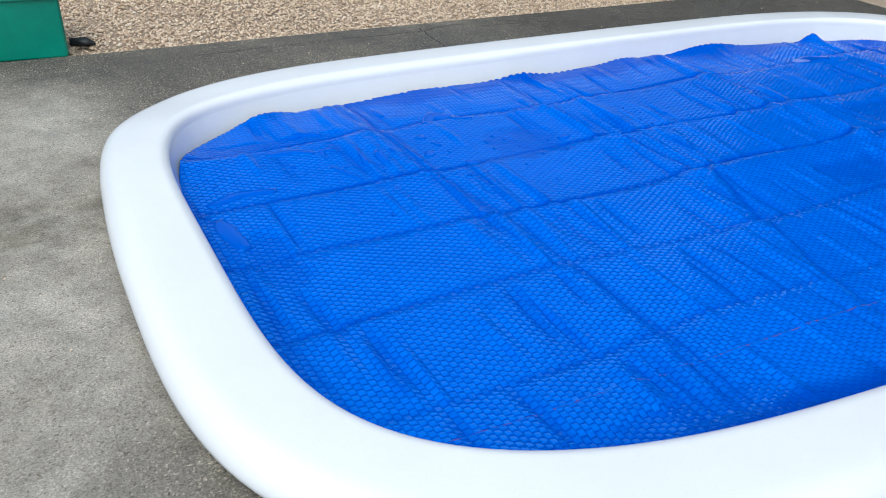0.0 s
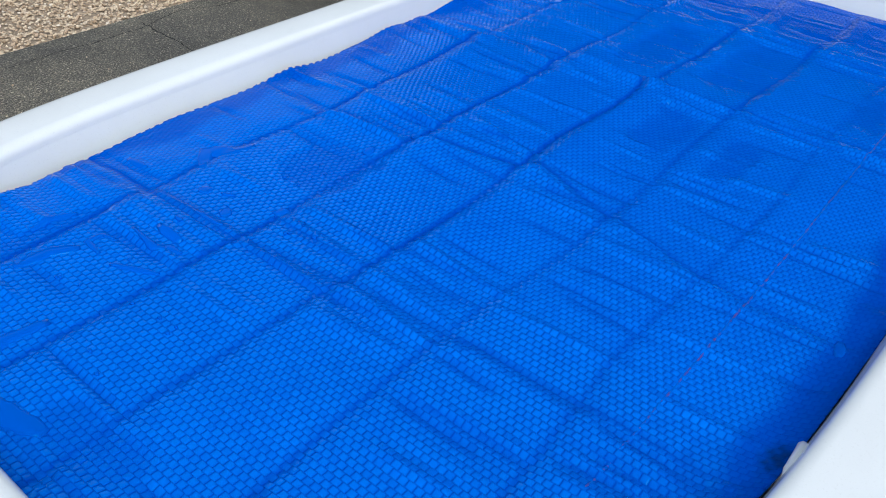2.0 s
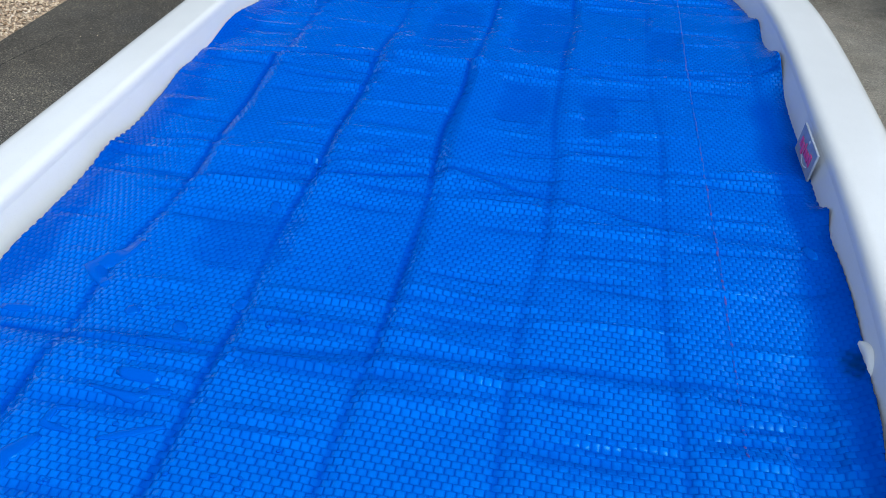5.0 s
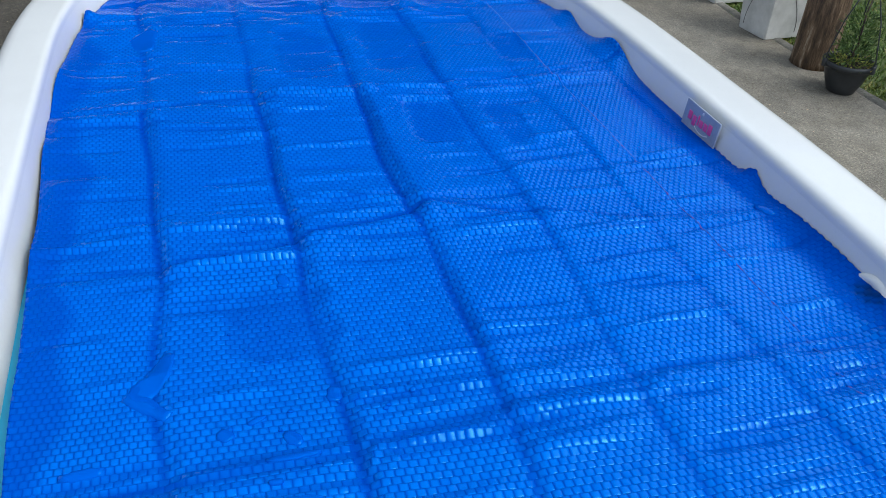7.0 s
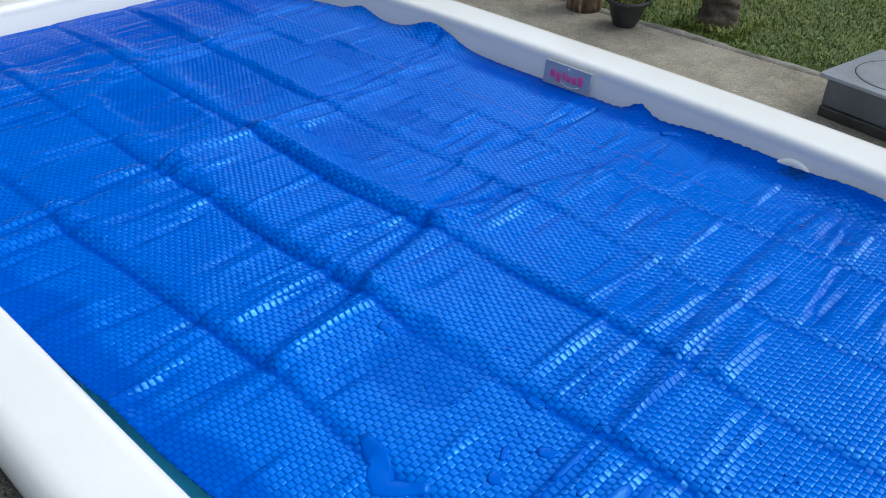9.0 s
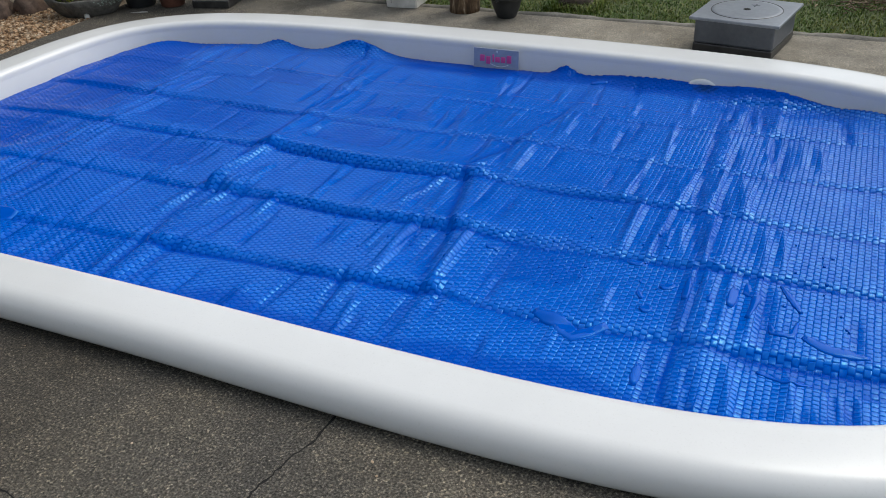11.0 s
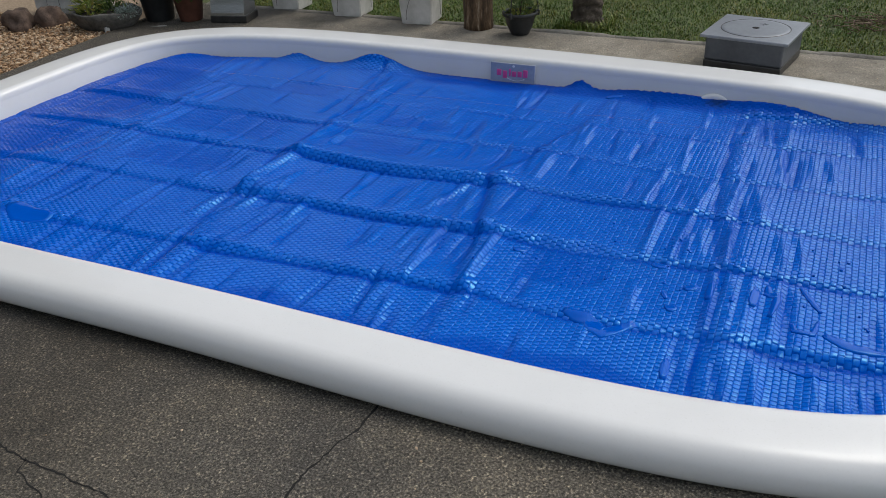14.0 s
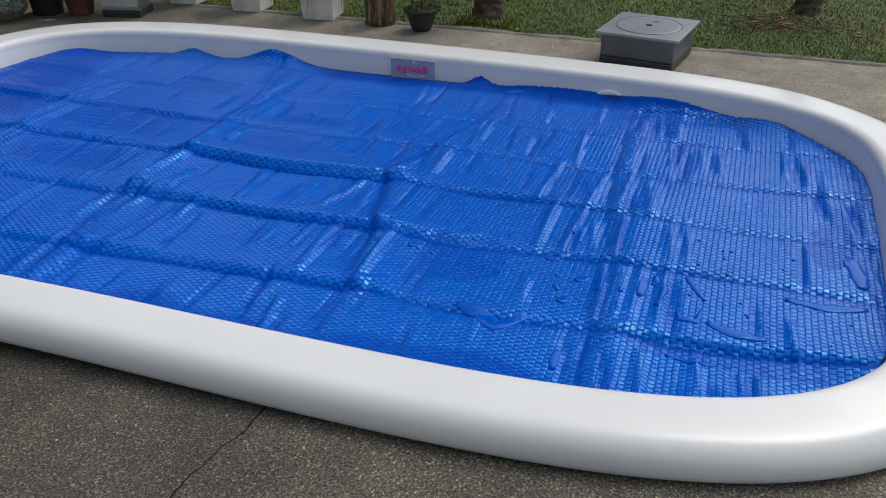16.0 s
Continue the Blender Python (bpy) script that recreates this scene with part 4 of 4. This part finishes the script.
part("stem", tube_bm([(0, 0, 0.12), (0.01, 0.005, 0.22), (0.0, 0.01, 0.34), (0.015, 0.0, 0.45)], [0.006, 0.005, 0.004, 0.002], 6), bark, hang)
part("foliage", leaves_bm(420, (0.005, 0.005, 0.16), 0.085, 0.032, 5, 2.8), leaf_mat, hang, smooth=False)
part("ground_foliage", leaves_bm(160, (0.0, 0.0, 0.125), 0.1, 0.03, 6, 0.3), yellow_leaf, hang, "trailing yellowish leaves", smooth=False)


def round_pot(x, y, r0, r1, h, mat, label, name="round_pot", rim=0.03, seed=1):
    e = thing(name, x, y, GROUND, 0, label, "plant pot")
    part("pot", lathe_bm([(0, 0.003), (r0 - 0.006, 0.0), (r0, 0.006), (r1 * 0.96, h - rim), (r1 * 1.03, h - rim + 0.003), (r1 * 1.05, h - 0.004), (r1 * 1.02, h), (r1 * 0.94, h - 0.004), (r1 * 0.9, h - 0.05)], 40), mat, e)
    part("soil", lathe_bm([(0, h - 0.03), (r1 * 0.93, h - 0.035)], 24), pot_soil, e)
    part("foliage", leaves_bm(260, (0, 0, h - 0.02), r1 * 1.3, 0.06, seed, 1.2), leaf_mat, e, smooth=False)
    return e


round_pot(-2.75, 0.49, 0.098, 0.128, 0.26, black_plastic, "black plastic pot with a leafy plant", seed=11)
round_pot(-2.515, 0.545, 0.080, 0.108, 0.19, terracotta, "brown plastic flower pot with a leafy plant", seed=12)

# curved brushed-steel stand
steel_stand = thing("steel_stand", -2.20, 0.63, GROUND, 12, "brushed stainless steel box with a curved front on a dark base", "garden stand")
part("base", box_bm(0.27, 0.20, 0.05, 0.006), wet_dark_shade, steel_stand, "dark stone base", False)
bm = bmesh.new()
prof = [(-0.10, 0.05), (-0.098, 0.07), (-0.085, 0.12), (-0.072, 0.18), (-0.068, 0.25), (-0.072, 0.32), (-0.085, 0.38), (-0.10, 0.42), (0.09, 0.42), (0.09, 0.05)]
a_ = [bm.verts.new((-0.125, y, z)) for y, z in prof]
b_v = [bm.verts.new((0.125, y, z)) for y, z in prof]
for k in range(len(prof)):
    q = (k + 1) % len(prof)
    bm.faces.new((a_[k], b_v[k], b_v[q], a_[q]))
bm.faces.new(a_)
bm.faces.new(b_v[::-1])
bmesh.ops.recalc_face_normals(bm, faces=bm.faces[:])
part("body", bm, steel, steel_stand, smooth=False)


# broken stone bowl planter
bowl = thing("stone_bowl", -3.02, 0.25, GROUND - 0.02, 22, "chipped mossy stone bowl full of small succulents and stones", "planter")
bm = lathe_bm([(0, 0.0), (0.17, 0.0), (0.20, 0.02), (0.25, 0.085), (0.265, 0.12), (0.25, 0.13), (0.23, 0.11), (0.215, 0.09)], 48, (1.0, 0.62))
for v in bm.verts:
    v.co += Vector((1, 1, 0.8)) * 0.012 * noise.noise(v.co * 9) + Vector((0, 0, 0.02 if v.co.z > 0.08 else 0)) * noise.noise(v.co * 5 + Vector((3, 1, 0)))
part("bowl", bm, stone_bowl, bowl)
part("soil", lathe_bm([(0, 0.115), (0.15, 0.11), (0.235, 0.09)], 32, (1.0, 0.62)), pot_soil, bowl)
part("yellow_plant", leaves_bm(220, (-0.10, 0.0, 0.11), 0.10, 0.055, 21, 1.3), yellow_leaf, bowl, "yellow-green leafy plant", smooth=False)
part("silver_plant", leaves_bm(420, (0.17, -0.05, 0.10), 0.10, 0.026, 22, 0.6), silver_leaf, bowl, "silvery small-leaved succulent", smooth=False)
part("green_plant", leaves_bm(300, (0.03, 0.05, 0.10), 0.13, 0.04, 23, 0.8), leaf_mat, bowl, smooth=False)


def stone_bm(sx, sy, sz, seed, rough=0.45):
    bm = bmesh.new()
    bmesh.ops.create_icosphere(bm, subdivisions=3, radius=1)
    for v in bm.verts:
        f = 1 + rough * noise.noise(v.co * 1.3 + Vector((seed, 0, 0))) + 0.4 * rough * noise.noise(v.co * 4 + Vector((seed, 5, 0)))
        v.co = Vector((v.co.x * sx * f, v.co.y * sy * f, max(v.co.z, -0.55) * sz * f))
    return bm


for k, (x, y, sx, sy, sz, mat, label) in enumerate([
        (-3.09, 0.20, 0.035, 0.03, 0.03, pale_stone, "small pale stone leaning on the bowl"), (-2.93, 0.15, 0.02, 0.025, 0.03, pale_stone, "small pale stone leaning on the bowl"),
        (-3.50, 0.20, 0.11, 0.08, 0.09, brown_rock, "rough brown rock on the gravel"), (-3.66, 0.05, 0.13, 0.10, 0.10, brown_rock, "rough brown rock on the gravel"),
        (-3.30, 0.28, 0.10, 0.04, 0.035, pale_stone, "flat pale stone beside the planters"), (-2.62, 0.34, 0.14, 0.03, 0.014, pale_stone, "flat pale stone strip by the bowl")]):
    ob = part("stone", stone_bm(sx, sy, sz, k * 3.1), mat)
    ob.matrix_basis = pose(x, y, GROUND - 0.02 + sz * 0.5, 0, 0, 40 * k)
    tagged(ob, label, "stone")

# tiled white pier
pier = thing("tiled_pier", -3.62, 0.55, -0.03, 14, "low white tiled garden pier with dark joints", "pier")
part("core", box_bm(0.392, 0.392, 0.70, 0.0, 0.0), grout, pier, smooth=False)
tile_mesh = mesh_of("tile", box_bm(0.094, 0.008, 0.094, 0.002, -0.047), white_tile, False)
for side in range(4):
    for a in range(4):
        for b in range(7):
            t_ = new("tile", tile_mesh)
            t_.parent = pier
            t_.matrix_basis = pose(0, 0, 0, 0, 0, 90 * side) @ pose(-0.15 + 0.1 * a, -0.198, 0.05 + 0.1 * b)


# shrub behind the bowl
shrub = thing("shrub", -3.15, 0.75, GROUND, 0, "low leafy green shrub behind the stone bowl", "shrub")
part("stems", tube_bm([(0, 0, 0), (0.02, 0.02, 0.15), (0.05, 0.0, 0.3)], [0.012, 0.009, 0.005], 6), bark, shrub)
part("foliage", leaves_bm(900, (0, 0, 0.12), 0.28, 0.06, 31, 1.0), leaf_mat, shrub, smooth=False)


# palm trunks on the lawn
def palm_trunk(x, y, r, h, label):
    e = thing("palm_trunk", x, y, 0.0, 0, label, "tree trunk")
    bm = bmesh.new()
    rings, seg = [], 36
    n_z = int(h / 0.012)
    for k in range(n_z + 1):
        z = h * k / n_z
        flare = 1 + 0.35 * math.exp(-z / 0.06)
        ring_ = []
        for i in range(seg):
            a = 2 * math.pi * i / seg
            saw = ((z / 0.055 + 0.35 * math.sin(a * 2 + 1)) % 1.0)
            rr = r * flare * (1 - 0.10 * z / h) + 0.014 * (saw - 0.5) + 0.012 * noise.noise((math.cos(a) * 3, math.sin(a) * 3, z * 18)) + 0.008 * noise.noise((math.cos(a) * 9, math.sin(a) * 9, z * 40))
            ring_.append(bm.verts.new((rr * math.cos(a) + 0.05 * z, rr * math.sin(a), z)))
        rings.append(ring_)
    for r0, r1 in zip(rings, rings[1:]):
        for k in range(seg):
            bm.faces.new((r0[k], r0[(k + 1) % seg], r1[(k + 1) % seg], r1[k]))
    bm.faces.new(rings[-1])
    part("trunk", bm, bark, e)


palm_trunk(0.17, 1.22, 0.088, 1.3, "rough ringed brown palm trunk on the lawn")
palm_trunk(2.14, 2.02, 0.072, 1.3, "slender rough brown palm trunk on the lawn")

# ---- green crate and black lump on the gravel side ----
crate = thing("green_crate", 2.74, -3.40, GROUND, -1, "open green plastic tub standing on the paving edge", "tub")
bm = bmesh.new()
tops = []
for (hx, hy, z) in ((0.325, 0.16, 0.0), (0.328, 0.163, 0.006), (0.318, 0.185, 0.262), (0.327, 0.195, 0.266), (0.327, 0.195, 0.274), (0.310, 0.178, 0.274), (0.312, 0.168, 0.18)):
    tops.append([bm.verts.new((sx * (hx - 0.01 * (q != 0)), sy * (hy - 0.01 * (q == 0)), z)) for sx, sy in ((1, 1), (-1, 1), (-1, -1), (1, -1)) for q in ((0, 1) if sx * sy > 0 else (1, 0))])
for r0, r1 in zip(tops, tops[1:]):
    for k in range(8):
        bm.faces.new((r0[k], r0[(k + 1) % 8], r1[(k + 1) % 8], r1[k]))
bm.faces.new(tops[0][::-1])
bmesh.ops.recalc_face_normals(bm, faces=bm.faces[:])
part("tub", bm, green_sheet, crate, smooth=False)
bm = bmesh.new()
bmesh.ops.create_grid(bm, x_segments=24, y_segments=14, size=1)
for v in bm.verts:
    v.co = Vector((v.co.x * 0.30, v.co.y * 0.165, 0.20 + 0.03 * noise.noise(v.co * 4)))
part("filling", bm, twig_mat, crate, "brown dry filling")
lump = part("black_lump", stone_bm(0.06, 0.028, 0.024, 9.0, 0.3), rubber_mat)
lump.matrix_basis = pose(2.335, -3.40, GROUND + 0.008, 0, 0, -25)
tagged(lump, "small black rubber lump on the pale gravel", "rubber piece")


# ---- cracks in the paving ----
def crack(points, width, seed):
    r = random.Random(seed)
    bm = bmesh.new()
    dense = []
    for a, b in zip(points, points[1:]):
        n = max(2, int(math.dist(a, b) / 0.012))
        dense += [(a[0] + (b[0] - a[0]) * k / n, a[1] + (b[1] - a[1]) * k / n) for k in range(n)]
    dense.append(points[-1])
    last = None
    wob = 0
    for k, (x, y) in enumerate(dense):
        dx, dy = dense[min(k + 1, len(dense) - 1)][0] - dense[max(k - 1, 0)][0], dense[min(k + 1, len(dense) - 1)][1] - dense[max(k - 1, 0)][1]
        L = math.hypot(dx, dy)
        nx, ny = -dy / L, dx / L
        wob = 0.8 * wob + r.gauss(0, 0.003)
        w = width * r.uniform(0.4, 1.3)
        pair = [bm.verts.new((x + nx * (wob + s * w / 2), y + ny * (wob + s * w / 2), GROUND + 0.0012)) for s in (-1, 1)]
        if last:
            bm.faces.new((last[0], pair[0], pair[1], last[1]))
        last = pair
    return tagged(part("crack", bm, crack_mat, None, smooth=False), "thin dark crack running across the concrete", "crack", kind="structure")


crack([(0.72, -2.60), (0.715, -2.70), (0.69, -2.78), (0.675, -2.88), (0.672, -2.96), (0.66, -3.2)], 0.007, 1)
crack([(1.9, -3.08), (1.5, -3.115), (1.05, -3.129), (0.663, -3.151), (0.45, -3.22)], 0.005, 4)
crack([(-0.4, -3.08), (-0.024, -3.134), (0.118, -3.14), (0.29, -3.17), (0.45, -3.22)], 0.005, 2)
crack([(-0.02, -3.134), (0.0, -3.18), (0.10, -3.20), (0.22, -3.25)], 0.004, 3)
# worn kerb strip between paving and lawn
bm = bmesh.new()
last = None
for k in range(221):
    x = -2.7 + k * 0.045
    y = 0.98 - 0.011 * (x + 2.9) - 0.012
    hgt = 0.010 + 0.010 * noise.noise((x * 3, 0, 0)) + 0.006 * noise.noise((x * 13, 2, 0))
    off = 0.012 * noise.noise((x * 4, 7, 0))
    row_ = [bm.verts.new((x, y + o + off, GROUND + z)) for o, z in ((-0.036, -0.004), (-0.026, hgt * 0.7), (0.01, hgt), (0.03, -0.02))]
    if last:
        for q in range(3):
            bm.faces.new((last[q], row_[q], row_[q + 1], last[q + 1]))
    last = row_
edge_mat = speckled("kerb_concrete", [(0.3, (0.13, 0.12, 0.10)), (0.7, (0.30, 0.28, 0.24))], 70, 6, 0.6, 0.9, 0.006)
bmesh.ops.recalc_face_normals(bm, faces=bm.faces[:])
tagged(part("kerb", bm, edge_mat), "low worn concrete edging between paving and lawn", "kerb", kind="structure")

# ---- loose stuff: gravel, grass, twigs ----
def pebbles(name, count, area, size, z, mat, label, seed, flatten=0.6, tilt=None):
    g = np.random.default_rng(seed)
    bm = bmesh.new()
    bmesh.ops.create_icosphere(bm, subdivisions=1, radius=1)
    base = np.array([v.co[:] for v in bm.verts])
    tri = np.array([[v.index for v in f.verts] for f in bm.faces])
    bm.free()
    x0, x1, y0, y1 = area
    pos = np.c_[g.uniform(x0, x1, count), g.uniform(y0, y1, count), np.full(count, z) + g.uniform(-0.002, 0.006, count)]
    if tilt:
        pos = pos[tilt(pos[:, 0], pos[:, 1])]
        count = len(pos)
    s = size * g.uniform(0.55, 1.35, (count, 1)) * np.c_[g.uniform(0.7, 1.2, (count, 2)), g.uniform(0.4, 0.8, count) * flatten / 0.6]
    shape = base[None] * (1 + g.uniform(-0.22, 0.22, (count, len(base), 1)))
    v = shape * s[:, None, :]
    a = g.uniform(0, 2 * np.pi, count)
    ca, sa = np.cos(a)[:, None], np.sin(a)[:, None]
    vx, vy = v[..., 0] * ca - v[..., 1] * sa, v[..., 0] * sa + v[..., 1] * ca
    k = g.uniform(-0.5, 0.5, (count, 1))
    vz = v[..., 2] + k * vx
    verts = np.stack([vx, vy, vz], -1) + pos[:, None, :]
    faces = tri[None] + (np.arange(count) * len(base))[:, None, None]
    return tagged(new(name, raw_mesh(name, verts.reshape(-1, 3), faces.reshape(-1, 3), [mat], False)), label, "gravel", kind="stuff")


pebbles("gravel", 33000, (-2.7, 3.1, -4.7, -3.13), 0.0075, 0.004, pale_pebble, "loose pale tan gravel beside the paving", 1,
        tilt=lambda x, y: y < -3.285 + 0.0243 * (x - 0) + 0.012 * np.sin(9 * x) + 0.008 * np.sin(31 * x))
pebbles("gravel", 15000, (-4.6, -2.74, -2.2, 0.35), 0.0105, 0.004, brown_pebble, "loose brown stone chippings by the planters", 2,
        tilt=lambda x, y: x < -2.80 - 0.06 * (y + 0.7) + 0.015 * np.sin(11 * y))
pebbles("grit", 260, (-2.5, 3.8, -3.2, 0.8), 0.0035, GROUND + 0.001, pale_pebble, "scattered pale grit on the paving", 3,
        tilt=lambda x, y: inside_amount(x, y, 0.26) > 1)


def grass(count, area, seed, length, name="grass"):
    g = np.random.default_rng(seed)
    x0, x1, y0, y1 = area
    x, y = g.uniform(x0, x1, count), y0 + (y1 - y0) * g.uniform(0, 1, count) ** 1.3
    ok = y > 0.955 - 0.011 * (x + 2.9) + 0.02 * np.sin(7 * x) + 0.015 * np.sin(23 * x)
    x, y = x[ok], y[ok]
    count = len(x)
    a, lean = g.uniform(0, 2 * np.pi, count), g.uniform(0.2, 1.3, count)
    L, w = length * g.uniform(0.5, 1.3, count), g.uniform(0.0018, 0.004, count)
    dx, dy = np.cos(a), np.sin(a)
    p0 = np.c_[x, y, np.full(count, 0.003)]
    side = np.c_[-dy * w, dx * w, np.zeros(count)]
    mid = p0 + np.c_[dx * L * 0.35 * lean, dy * L * 0.35 * lean, L * 0.55]
    tip = p0 + np.c_[dx * L * lean, dy * L * lean, L * (1 - 0.35 * lean)]
    v = np.stack([p0 - side, p0 + side, mid + side * 0.8, mid - side * 0.8, tip], 1)
    b = (np.arange(count) * 5)[:, None]
    f = np.concatenate([b + [[0, 1, 2]], b + [[0, 2, 3]], b + [[3, 2, 4]]])
    return tagged(new(name, raw_mesh(name, v.reshape(-1, 3), f, [blade_mat], True)), "short patchy green lawn grass with some dry blades", "grass", kind="stuff")


grass(150000, (-2.6, 4.2, 0.86, 4.4), 5, 0.024)
grass(1200, (0.0, 0.36, 1.05, 1.4), 6, 0.06)


def twigs(count, center, spread, seed):
    r = random.Random(seed)
    bm = bmesh.new()
    for _ in range(count):
        x, y = center[0] + r.gauss(0, spread[0]), center[1] + r.gauss(0, spread[1])
        a, L, z = r.uniform(0, 6.3), r.uniform(0.03, 0.13), 0.02 + r.uniform(0, 0.03)
        tube_bm([(x, y, z), (x + math.cos(a) * L * 0.5, y + math.sin(a) * L * 0.5, z + r.uniform(-0.004, 0.012)), (x + math.cos(a + 0.3) * L, y + math.sin(a + 0.3) * L, z)], [0.004, 0.003, 0.0015], 4, bm)
    return tagged(part("twigs", bm, twig_mat), "heap of dry brown twigs and leaves on the lawn", "twigs", kind="stuff")


twigs(170, (1.98, 1.62), (0.22, 0.10), 3)
